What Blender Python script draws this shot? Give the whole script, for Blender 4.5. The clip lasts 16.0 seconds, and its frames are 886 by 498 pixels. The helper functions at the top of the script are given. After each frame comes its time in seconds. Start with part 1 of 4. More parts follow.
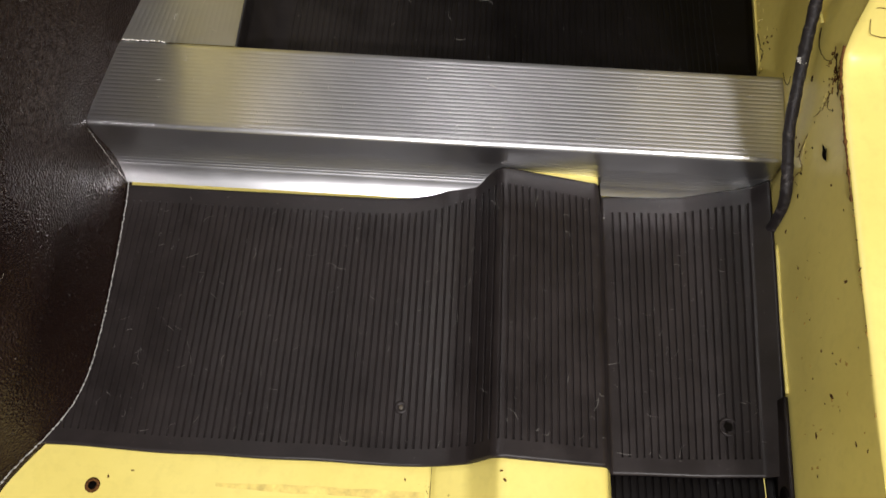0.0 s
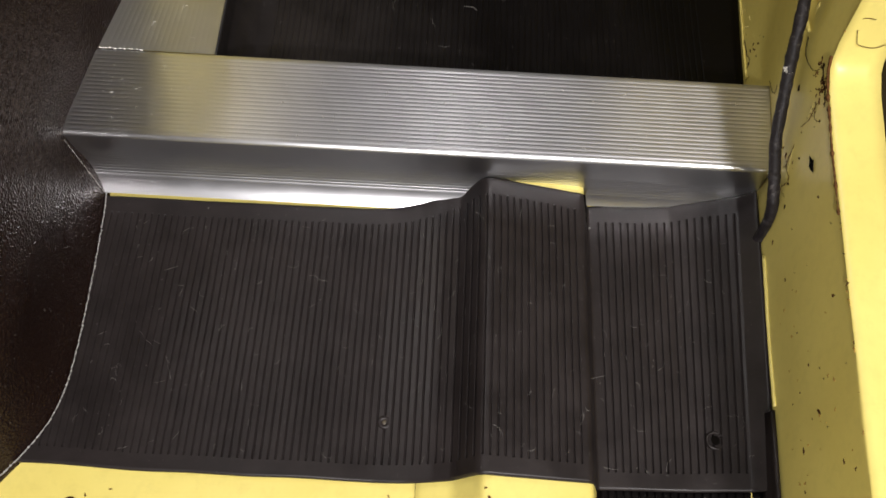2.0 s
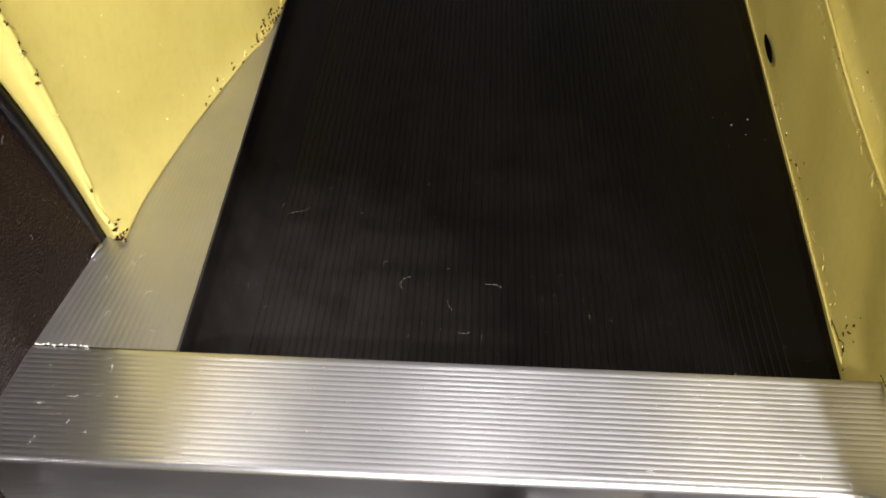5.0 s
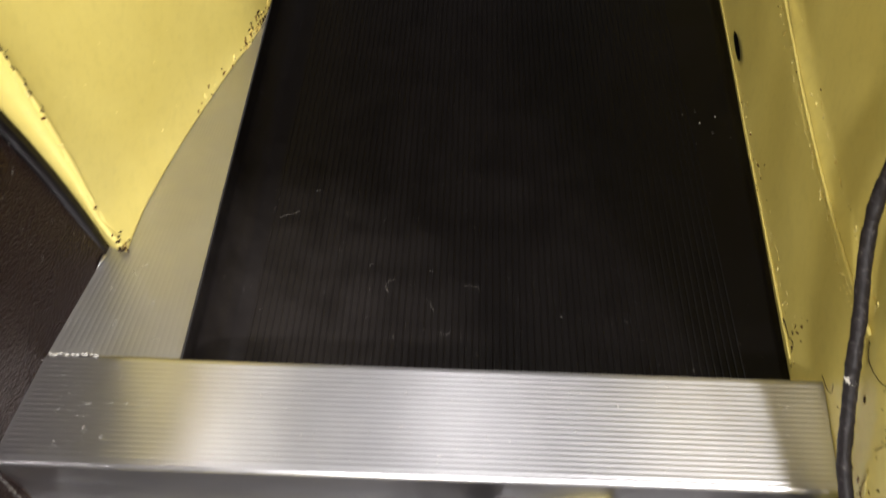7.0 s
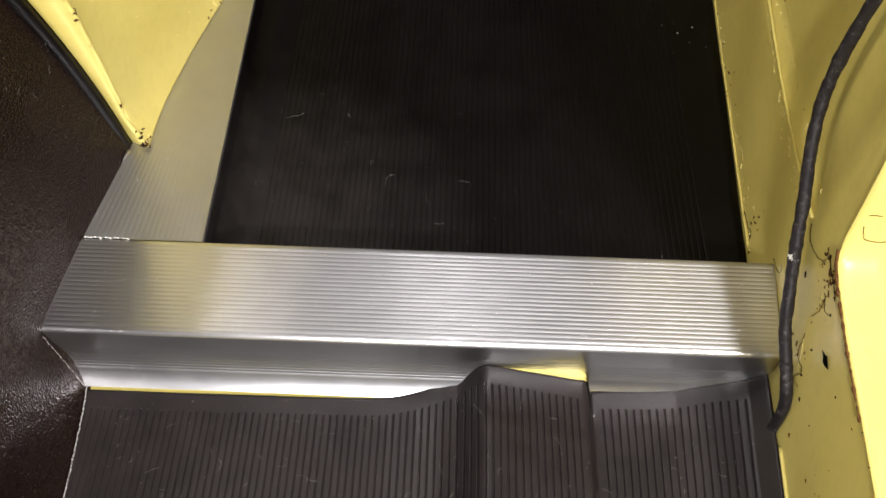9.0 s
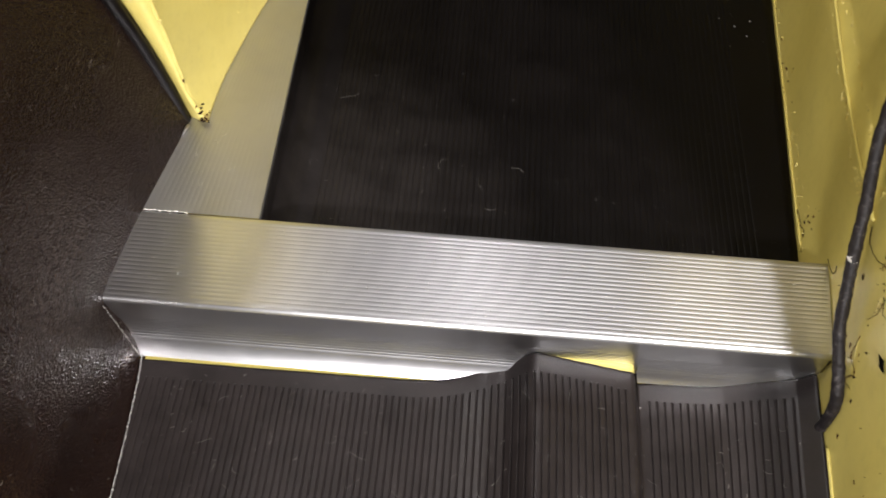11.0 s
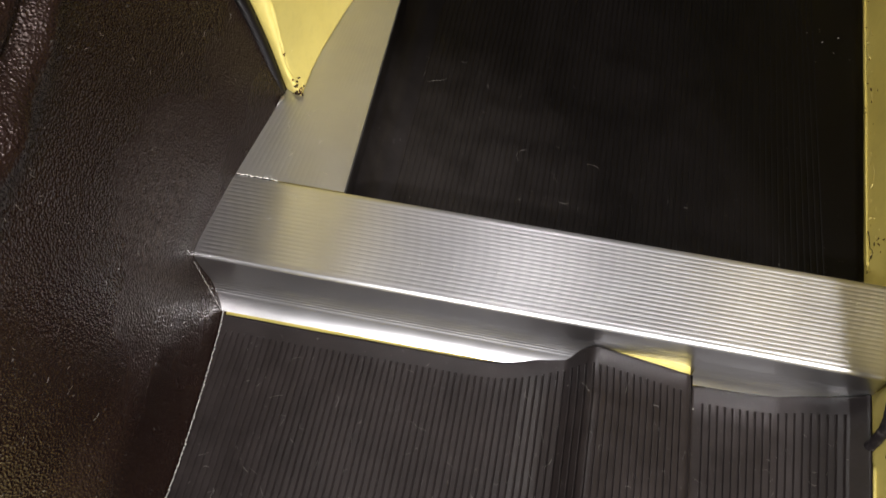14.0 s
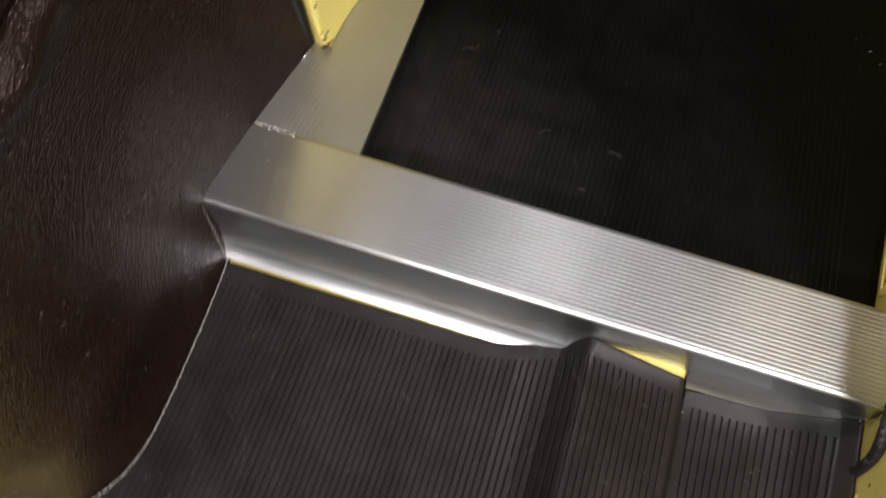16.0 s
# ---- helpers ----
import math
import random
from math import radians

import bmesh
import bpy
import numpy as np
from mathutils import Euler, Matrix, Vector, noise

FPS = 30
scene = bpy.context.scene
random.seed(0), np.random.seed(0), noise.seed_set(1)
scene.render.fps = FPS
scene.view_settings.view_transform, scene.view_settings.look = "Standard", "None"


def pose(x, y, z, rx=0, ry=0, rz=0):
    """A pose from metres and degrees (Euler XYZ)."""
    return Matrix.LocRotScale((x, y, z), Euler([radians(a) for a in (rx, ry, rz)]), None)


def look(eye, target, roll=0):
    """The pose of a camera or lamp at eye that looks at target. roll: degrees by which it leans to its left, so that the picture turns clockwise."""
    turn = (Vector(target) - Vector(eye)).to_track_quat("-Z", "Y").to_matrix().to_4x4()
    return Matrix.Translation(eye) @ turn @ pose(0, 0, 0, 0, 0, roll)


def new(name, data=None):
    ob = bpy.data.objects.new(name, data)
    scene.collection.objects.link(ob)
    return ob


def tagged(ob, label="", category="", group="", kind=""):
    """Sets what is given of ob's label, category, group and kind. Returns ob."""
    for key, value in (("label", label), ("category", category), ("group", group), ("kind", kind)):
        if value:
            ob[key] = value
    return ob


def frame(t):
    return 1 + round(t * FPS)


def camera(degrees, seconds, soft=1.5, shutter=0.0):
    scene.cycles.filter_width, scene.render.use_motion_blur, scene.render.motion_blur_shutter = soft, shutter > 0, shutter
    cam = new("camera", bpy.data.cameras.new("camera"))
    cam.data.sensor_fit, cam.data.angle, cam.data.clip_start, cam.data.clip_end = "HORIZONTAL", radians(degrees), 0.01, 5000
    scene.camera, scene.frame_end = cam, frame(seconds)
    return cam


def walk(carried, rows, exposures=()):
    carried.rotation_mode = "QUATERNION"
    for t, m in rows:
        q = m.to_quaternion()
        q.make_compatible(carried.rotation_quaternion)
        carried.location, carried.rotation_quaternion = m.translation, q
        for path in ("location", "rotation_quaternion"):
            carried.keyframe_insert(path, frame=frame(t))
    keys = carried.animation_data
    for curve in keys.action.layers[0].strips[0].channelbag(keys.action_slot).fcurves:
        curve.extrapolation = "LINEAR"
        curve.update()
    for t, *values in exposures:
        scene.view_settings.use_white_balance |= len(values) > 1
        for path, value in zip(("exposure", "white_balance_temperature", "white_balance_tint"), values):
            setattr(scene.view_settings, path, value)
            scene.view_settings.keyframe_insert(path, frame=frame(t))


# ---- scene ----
cam = camera(55.2, 16.0, 1.6, 0.6)
PATH = [
    (0, (0.242, -0.312, 0.467), (0.236, 0.583, -1.321), 2.9),
    (0.5, (0.241, -0.307, 0.47), (0.24, 0.59, -1.318), 2.9),
    (1, (0.24, -0.305, 0.469), (0.238, 0.591, -1.319), 2.7),
    (1.5, (0.237, -0.303, 0.468), (0.239, 0.593, -1.32), 3.0),
    (2, (0.245, -0.3, 0.464), (0.265, 0.591, -1.326), 4.2),
    (2.5, (0.243, -0.299, 0.466), (0.277, 0.595, -1.322), 5.0),
    (3, (0.243, -0.298, 0.466), (0.268, 0.597, -1.322), 4.4),
    (3.5, (0.244, -0.29, 0.467), (0.238, 0.625, -1.312), 2.8),
    (4, (0.234, -0.268, 0.441), (0.181, 0.783, -1.26), 1.9),
    (4.5, (0.233, -0.225, 0.393), (0.154, 1.039, -1.154), 0.2),
    (4.7, (0.241, -0.209, 0.376), (0.170, 1.157, -1.084), 0.4),
    (6.8, (0.251, -0.183, 0.427), (0.225, 1.109, -1.1), 0.5),
    (7, (0.25, -0.192, 0.435), (0.221, 1.067, -1.118), 0.8),
    (7.5, (0.245, -0.216, 0.456), (0.219, 0.972, -1.153), 1.1),
    (8, (0.247, -0.236, 0.456), (0.236, 0.901, -1.19), 1.6),
    (8.5, (0.248, -0.243, 0.468), (0.251, 0.878, -1.188), 2.2),
    (10.8, (0.229, -0.241, 0.473), (0.205, 0.831, -1.215), 2.8),
    (11, (0.225, -0.243, 0.475), (0.183, 0.826, -1.215), 2.6),
    (11.5, (0.221, -0.244, 0.478), (0.146, 0.803, -1.224), 2.4),
    (12, (0.223, -0.261, 0.478), (0.118, 0.747, -1.246), 2.7),
    (12.5, (0.224, -0.262, 0.484), (0.108, 0.734, -1.247), 2.9),
    (13, (0.22, -0.263, 0.486), (0.101, 0.735, -1.243), 3.0),
    (13.5, (0.212, -0.259, 0.492), (0.085, 0.749, -1.23), 3.2),
    (14, (0.208, -0.254, 0.497), (0.06, 0.757, -1.222), 2.8),
    (14.5, (0.208, -0.247, 0.506), (0.052, 0.768, -1.21), 3.2),
    (15, (0.212, -0.242, 0.507), (0.056, 0.764, -1.214), 3.3),
    (15.5, (0.213, -0.235, 0.507), (0.044, 0.747, -1.228), 3.8),
    (15.8, (0.214, -0.2345, 0.5055), (0.0415, 0.717, -1.245), 4.9),
    (16, (0.216, -0.236, 0.501), (0.037, 0.664, -1.276), 6.9),
]
EXPOSURES = [(0.0, -0.30), (3.0, -0.29), (3.5, -0.30), (4.0, 0.08), (4.5, 0.3), (4.7, 0.36), (6.8, 0.3), (7.5, 0.27), (11.0, 0.26), (14.0, 0.11), (15.5, -0.03), (16.0, -0.12)]
walk(cam, [(t, look(eye, target, roll)) for t, eye, target, roll in PATH], EXPOSURES)

# ---- light ----
world = bpy.data.worlds.new("world")
scene.world = world
world.use_nodes = True
world.node_tree.nodes["Background"].inputs["Color"].default_value = (0.9, 0.92, 1.0, 1)
world.node_tree.nodes["Background"].inputs["Strength"].default_value = 0.02


def area_lamp(name, eye, target, size_x, size_y, watts, colour):
    data = bpy.data.lights.new(name, "AREA")
    data.shape, data.size, data.size_y, data.energy, data.color = "RECTANGLE", size_x, size_y, watts, colour
    ob = new(name, data)
    ob.matrix_world = look(eye, target)
    return ob


# unseen lamps: one outside the door opening, one behind the camera, two added overhead
area_lamp("door_lamp", (0.95, -0.92, 1.68), (0.24, 0.0, 0.0), 0.18, 0.18, 47, (1.0, 0.96, 0.95))
area_lamp("hand_lamp", (0.20, -0.90, 0.85), (0.26, 0.05, 0.0), 0.06, 0.06, 13, (1.0, 0.96, 0.95))
# overhead fill added to brighten the right wall
area_lamp("ceiling_fill", (-0.55, 0.60, 1.68), (0.40, 0.1, 0.0), 0.30, 0.80, 14.5, (1.0, 0.96, 0.95))
# added for the highlight midway along the step edging
area_lamp("edging_glint", (0.275, 0.68, 1.60), (0.27, 0.05, 0.0), 0.06, 0.50, 1.2, (1.0, 0.97, 0.96))


# ---- materials ----
def material(name, base, rough, metal=0.0, spec=0.5):
    m = bpy.data.materials.new(name)
    m.use_nodes = True
    b = m.node_tree.nodes["Principled BSDF"]
    b.inputs["Base Color"].default_value = (*base, 1)
    b.inputs["Roughness"].default_value = rough
    b.inputs["Metallic"].default_value = metal
    b.inputs["Specular IOR Level"].default_value = spec
    return m, m.node_tree, b


def noise_node(nt, scale, detail=4.0, rough=0.6, stretch=(1, 1, 1)):
    co = nt.nodes.new("ShaderNodeTexCoord")
    mp = nt.nodes.new("ShaderNodeMapping")
    mp.inputs["Scale"].default_value = stretch
    n = nt.nodes.new("ShaderNodeTexNoise")
    n.inputs["Scale"].default_value, n.inputs["Detail"].default_value, n.inputs["Roughness"].default_value = scale, detail, rough
    nt.links.new(co.outputs["Object"], mp.inputs["Vector"])
    nt.links.new(mp.outputs["Vector"], n.inputs["Vector"])
    return n


def ramp(nt, source, stops):
    r = nt.nodes.new("ShaderNodeValToRGB")
    els = r.color_ramp.elements
    while len(els) < len(stops):
        els.new(0.5)
    for el, (pos, col) in zip(els, stops):
        el.position, el.color = pos, (*col, 1) if len(col) == 3 else col
    nt.links.new(source, r.inputs["Fac"])
    return r


def grey(v):
    return (v, v, v)


def mix(nt, fac, a, b, mode="MIX"):
    m = nt.nodes.new("ShaderNodeMix")
    m.data_type, m.blend_type = "RGBA", mode
    for key, val in (("Factor", fac), ("A", a), ("B", b)):
        socket = [s for s in m.inputs if s.name == key and s.type == ("VALUE" if key == "Factor" else "RGBA")][0]
        if isinstance(val, (tuple, float, int)):
            socket.default_value = val if key == "Factor" else (*val, 1)
        else:
            nt.links.new(val, socket)
    return [s for s in m.outputs if s.type == "RGBA"][0]


def bump(nt, bsdf, height, strength, distance):
    b = nt.nodes.new("ShaderNodeBump")
    b.inputs["Strength"].default_value, b.inputs["Distance"].default_value = strength, distance
    nt.links.new(height, b.inputs["Height"])
    nt.links.new(b.outputs["Normal"], bsdf.inputs["Normal"])


def make_paint():
    m, nt, b = material("yellow_paint", (0.66, 0.53, 0.13), 0.34)
    big = noise_node(nt, 9.0, 5)
    fine = noise_node(nt, 140.0, 3)
    spots = noise_node(nt, 75.0, 2, 0.5)
    tone = ramp(nt, big.outputs["Fac"], [(0.3, (0.625, 0.515, 0.135)), (0.7, (0.69, 0.585, 0.175))])
    dirt = ramp(nt, fine.outputs["Fac"], [(0.32, grey(0.95)), (0.5, grey(1.0))])
    col = mix(nt, 1.0, tone.outputs["Color"], dirt.outputs["Color"], "MULTIPLY")
    grime = noise_node(nt, 34.0, 6, 0.7)
    film = ramp(nt, grime.outputs["Fac"], [(0.42, grey(0.0)), (0.72, grey(0.13))])
    col = mix(nt, film.outputs["Color"], col, (0.40, 0.30, 0.07))
    chip = ramp(nt, spots.outputs["Fac"], [(0.205, grey(1.0)), (0.21, grey(0.0))])
    col = mix(nt, chip.outputs["Color"], col, (0.05, 0.03, 0.015))
    nt.links.new(col, b.inputs["Base Color"])
    r = ramp(nt, big.outputs["Fac"], [(0.3, grey(0.28)), (0.7, grey(0.44))])
    nt.links.new(r.outputs["Color"], b.inputs["Roughness"])
    bump(nt, b, big.outputs["Fac"], 0.25, 0.004)
    return m


def make_aluminium(name, stretch, smooth, dull, k=1.0):
    """Extruded aluminium: its highlights stretch across the ribs, along the first axis of the map."""
    m, nt, b = material(name, (0.82, 0.82, 0.83), 0.32, 1.0)
    wear = noise_node(nt, 45.0, 4, 0.6)
    smut = noise_node(nt, 14.0, 4)
    tone = ramp(nt, smut.outputs["Fac"], [(0.3, (0.66 * k, 0.66 * k, 0.69 * k)), (0.7, (0.75 * k, 0.75 * k, 0.77 * k))])
    nt.links.new(tone.outputs["Color"], b.inputs["Base Color"])
    r = ramp(nt, wear.outputs["Fac"], [(0.3, grey(smooth)), (0.7, grey(dull))])
    nt.links.new(r.outputs["Color"], b.inputs["Roughness"])
    b.inputs["Anisotropic"].default_value = stretch
    tan = nt.nodes.new("ShaderNodeTangent")
    tan.direction_type, tan.uv_map = "UV_MAP", "across"
    nt.links.new(tan.outputs["Tangent"], b.inputs["Tangent"])
    return m


def map_across(ob, axis):
    """A map whose first axis runs across the ribs (axis 0: x, 1: y) and down the faces."""
    me = ob.data
    uv = me.uv_layers.new(name="across")
    for loop in me.loops:
        co = me.vertices[loop.vertex_index].co
        uv.data[loop.index].uv = (co[axis] + co.z, co[1 - axis])
    return ob


def make_rubber(name, base, rough, spec, g=0.82, bl=0.80, dust_sheen=None):
    m, nt, b = material(name, (base, base * g, base * bl), rough, 0.0, spec)
    dust = noise_node(nt, 30.0, 6, 0.7)
    speck = noise_node(nt, 420.0, 2)
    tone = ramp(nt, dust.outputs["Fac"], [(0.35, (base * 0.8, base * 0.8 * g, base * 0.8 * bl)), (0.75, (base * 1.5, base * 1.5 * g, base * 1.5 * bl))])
    flecks = ramp(nt, speck.outputs["Fac"], [(0.70, grey(0.0)), (0.78, grey(0.35))])
    col = mix(nt, flecks.outputs["Color"], tone.outputs["Color"], (0.16, 0.15, 0.14))
    if dust_sheen:
        # sheen painted in with scuffed dust, palest about one spot: (x, y, reach)
        x, y, reach = dust_sheen
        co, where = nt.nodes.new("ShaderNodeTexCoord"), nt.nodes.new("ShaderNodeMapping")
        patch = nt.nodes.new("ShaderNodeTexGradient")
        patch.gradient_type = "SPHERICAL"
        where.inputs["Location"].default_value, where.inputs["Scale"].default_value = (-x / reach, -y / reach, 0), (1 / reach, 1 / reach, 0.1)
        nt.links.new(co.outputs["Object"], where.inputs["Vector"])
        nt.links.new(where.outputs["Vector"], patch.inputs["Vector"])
        ragged, sheen_mask = noise_node(nt, 38.0, 6, 0.65), nt.nodes.new("ShaderNodeMath")
        sheen_mask.operation = "MULTIPLY"
        nt.links.new(patch.outputs["Fac"], sheen_mask.inputs[0])
        nt.links.new(ragged.outputs["Fac"], sheen_mask.inputs[1])
        film = ramp(nt, sheen_mask.outputs[0], [(0.08, grey(0.0)), (0.50, grey(0.17))])
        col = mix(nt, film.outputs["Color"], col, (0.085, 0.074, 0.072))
    nt.links.new(col, b.inputs["Base Color"])
    r = ramp(nt, dust.outputs["Fac"], [(0.3, grey(rough - 0.06)), (0.7, grey(rough + 0.08))])
    nt.links.new(r.outputs["Color"], b.inputs["Roughness"])
    bump(nt, b, speck.outputs["Fac"], 0.15, 0.0006)
    return m


def make_vinyl():
    base = (0.0084, 0.0041, 0.0033)
    m, nt, b = material("black_vinyl", base, 0.25, 0.0, 0.26)
    b.inputs["Specular Tint"].default_value = (1.0, 0.84, 0.78, 1)
    co = nt.nodes.new("ShaderNodeTexCoord")
    v = nt.nodes.new("ShaderNodeTexVoronoi")
    v.feature = "SMOOTH_F1"
    v.inputs["Scale"].default_value = 640.0
    v.inputs["Smoothness"].default_value = 0.35
    nt.links.new(co.outputs["Object"], v.inputs["Vector"])
    wav = noise_node(nt, 330.0, 3)
    specks = noise_node(nt, 520.0, 2)
    big = noise_node(nt, 8.0, 4)
    cloud = noise_node(nt, 11.0, 5, 0.6)
    add = nt.nodes.new("ShaderNodeMath")
    nt.links.new(v.outputs["Distance"], add.inputs[0])
    nt.links.new(wav.outputs["Fac"], add.inputs[1])
    dust_sheen = ramp(nt, cloud.outputs["Fac"], [(0.42, grey(0.0)), (0.70, grey(0.02))])
    col = mix(nt, dust_sheen.outputs["Color"], base, (0.16, 0.13, 0.11))
    # soft glow beside the step painted in pale, with dust in the grain
    patch = nt.nodes.new("ShaderNodeTexGradient")
    patch.gradient_type = "SPHERICAL"
    where = nt.nodes.new("ShaderNodeMapping")
    where.inputs["Location"].default_value, where.inputs["Scale"].default_value = (0.0, 0.005 / 0.10, -0.045 / 0.09), (1 / 0.10, 1 / 0.10, 1 / 0.09)
    nt.links.new(co.outputs["Object"], where.inputs["Vector"])
    nt.links.new(where.outputs["Vector"], patch.inputs["Vector"])
    ragged = noise_node(nt, 34.0, 8, 0.75)
    sheen_mask = nt.nodes.new("ShaderNodeMath")
    sheen_mask.operation = "MULTIPLY"
    nt.links.new(patch.outputs["Fac"], sheen_mask.inputs[0])
    nt.links.new(ragged.outputs["Fac"], sheen_mask.inputs[1])
    glow = ramp(nt, sheen_mask.outputs[0], [(0.05, grey(0.0)), (0.40, grey(0.28))])
    # breaks the painted glow up through the pores
    pores = ramp(nt, wav.outputs["Fac"], [(0.42, grey(0.05)), (0.64, grey(1.0))])
    dust = mix(nt, 1.0, glow.outputs["Color"], pores.outputs["Color"], "MULTIPLY")
    col = mix(nt, dust, col, (0.16, 0.13, 0.12))
    flecks = ramp(nt, specks.outputs["Fac"], [(0.68, grey(0.0)), (0.76, grey(0.45))])
    col = mix(nt, flecks.outputs["Color"], col, (0.14, 0.13, 0.12))
    nt.links.new(col, b.inputs["Base Color"])
    r = ramp(nt, big.outputs["Fac"], [(0.3, grey(0.20)), (0.7, grey(0.31))])
    matt = ramp(nt, sheen_mask.outputs[0], [(0.05, grey(0.0)), (0.45, grey(0.13))])
    dull = mix(nt, 1.0, r.outputs["Color"], matt.outputs["Color"], "ADD")
    nt.links.new(dull, b.inputs["Roughness"])
    bump(nt, b, add.outputs[0], 0.75, 0.0010)
    return m


def make_cable_cloth():
    m, nt, b = material("cable_cloth", (0.016, 0.013, 0.014), 0.55, 0.0, 0.35)
    n = noise_node(nt, 90.0, 4)
    dots = noise_node(nt, 260.0, 2)
    tone = ramp(nt, dots.outputs["Fac"], [(0.50, (0.015, 0.012, 0.013)), (0.62, (0.030, 0.025, 0.027)), (0.74, (0.10, 0.09, 0.085))])
    nt.links.new(tone.outputs["Color"], b.inputs["Base Color"])
    bump(nt, b, n.outputs["Fac"], 0.8, 0.0022)
    return m


def make_plain(name, base, rough, scale=6.0, vary=0.12, spec=0.5):
    m, nt, b = material(name, base, rough, 0.0, spec)
    n = noise_node(nt, scale, 5)
    lo, hi = [tuple(c * k for c in base) for k in (1 - vary, 1 + vary)]
    tone = ramp(nt, n.outputs["Fac"], [(0.3, lo), (0.7, hi)])
    nt.links.new(tone.outputs["Color"], b.inputs["Base Color"])
    return m


PAINT = make_paint()
ALU = make_aluminium("ribbed_aluminium", 0.6, 0.325, 0.35, 0.94)
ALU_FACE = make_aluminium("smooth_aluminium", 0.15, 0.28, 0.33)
ALU_STRIP = make_aluminium("dull_aluminium", 0.2, 0.42, 0.50, 0.78)
RUBBER = make_rubber("ribbed_rubber", 0.0142, 0.38, 0.25, 0.78, 0.75)
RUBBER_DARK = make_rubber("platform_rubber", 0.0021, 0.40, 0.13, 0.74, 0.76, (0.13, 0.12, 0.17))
VINYL = make_vinyl()
CLOTH = make_cable_cloth()
RUST = make_plain("rust", (0.085, 0.038, 0.012), 0.95, 700.0, 0.7, 0.1)
DARK_HOLE = make_plain("dark_recess", (0.003, 0.0025, 0.002), 0.95, 100.0, 0.3, 0.03)
LINT = make_plain("lint_fibre", (0.19, 0.18, 0.165), 0.9, 200.0, 0.2)
HAIR = make_plain("pale_hair", (0.75, 0.72, 0.66), 0.8, 200.0, 0.1)
FRAY = make_plain("frayed_backing", (0.27, 0.26, 0.245), 0.9, 900.0, 0.7)
FLAKE = make_plain("flaking_paint", (0.72, 0.61, 0.22), 0.5, 400.0, 0.3)
RUST_DARK = make_plain("dark_rust", (0.022, 0.011, 0.006), 0.95, 700.0, 0.6, 0.1)
STAIN = make_plain("rust_stain", (0.44, 0.28, 0.07), 0.8, 500.0, 0.4, 0.2)
OCHRE = make_plain("ochre_sealer", (0.60, 0.46, 0.12), 0.6, 120.0, 0.3)
BRASS = make_plain("tarnished_brass", (0.07, 0.055, 0.035), 0.5, 300.0, 0.4)
PLASTER = make_plain("garage_plaster", (0.32, 0.31, 0.30), 0.9, 2.0, 0.08)
CONCRETE = make_plain("garage_concrete", (0.20, 0.19, 0.18), 0.9, 3.0, 0.2)


# ---- mesh helpers ----
def part(name, bm, mat, parent=None, label="", smooth=True):
    """Links a bmesh as one mesh object, under a thing or a part where one is given."""
    bmesh.ops.recalc_face_normals(bm, faces=bm.faces)
    me = bpy.data.meshes.new(name)
    bm.to_mesh(me)
    bm.free()
    if smooth:
        me.polygons.foreach_set("use_smooth", [True] * len(me.polygons))
    me.materials.append(mat)
    ob = new(name, me)
    if parent:
        ob.parent = parent
    if label:
        ob["label"] = label
    return ob


def empty(name, label, category, group="", kind=""):
    return tagged(new(name), label, category, group, kind)


def lerp_table(table, v):
    """Piecewise-linear value at v of rows (v, value), in rising order."""
    if v <= table[0][0]:
        return table[0][1]
    for (a, fa), (b, fb) in zip(table, table[1:]):
        if v <= b:
            return fa + (fb - fa) * (v - a) / (b - a)
    return table[-1][1]


def soft_table(table, v, width):
    """The same, rounded over a width."""
    return sum(lerp_table(table, v + width * k / 4) for k in range(-4, 5)) / 9


def grid(bm, us, vs, place, thick=None):
    """A sheet over us x vs, each corner from place(u, v); thick(u, v) gives the offset of a closed back."""
    front = [[bm.verts.new(place(u, v)) for v in vs] for u in us]
    layers = [front]
    if thick:
        layers.append([[bm.verts.new(Vector(place(u, v)) + Vector(thick(u, v))) for v in vs] for u in us])
    for rows in layers:
        for i in range(len(us) - 1):
            for j in range(len(vs) - 1):
                bm.faces.new((rows[i][j], rows[i + 1][j], rows[i + 1][j + 1], rows[i][j + 1]))
    if thick:
        a, b = layers
        n, m = len(us) - 1, len(vs) - 1
        rim = [(i, 0) for i in range(n)] + [(n, j) for j in range(m)] + [(i, m) for i in range(n, 0, -1)] + [(0, j) for j in range(m, 0, -1)]
        for (i, j), (k, l) in zip(rim, rim[1:] + rim[:1]):
            bm.faces.new((a[i][j], a[k][l], b[k][l], b[i][j]))
    return bm


def steps(a, b, n):
    return [a + (b - a) * i / n for i in range(n + 1)]


def tube(bm, points, radius, sides=8):
    """A round tube along points; radius may be a number or a function of 0..1."""
    pts = [Vector(p) for p in points]
    rings, side = [], None
    for i, p in enumerate(pts):
        way = (pts[min(i + 1, len(pts) - 1)] - pts[max(i - 1, 0)]).normalized()
        if side is None:
            side = way.orthogonal().normalized()
        side = (side - way * side.dot(way)).normalized()
        up = way.cross(side)
        r = radius(i / (len(pts) - 1)) if callable(radius) else radius
        rings.append([bm.verts.new(p + r * (math.cos(2 * math.pi * k / sides) * side + math.sin(2 * math.pi * k / sides) * up)) for k in range(sides)])
    for a, b in zip(rings, rings[1:]):
        for k in range(sides):
            bm.faces.new((a[k], a[(k + 1) % sides], b[(k + 1) % sides], b[k]))
    bm.faces.new(rings[0])
    bm.faces.new(rings[-1])
    return bm


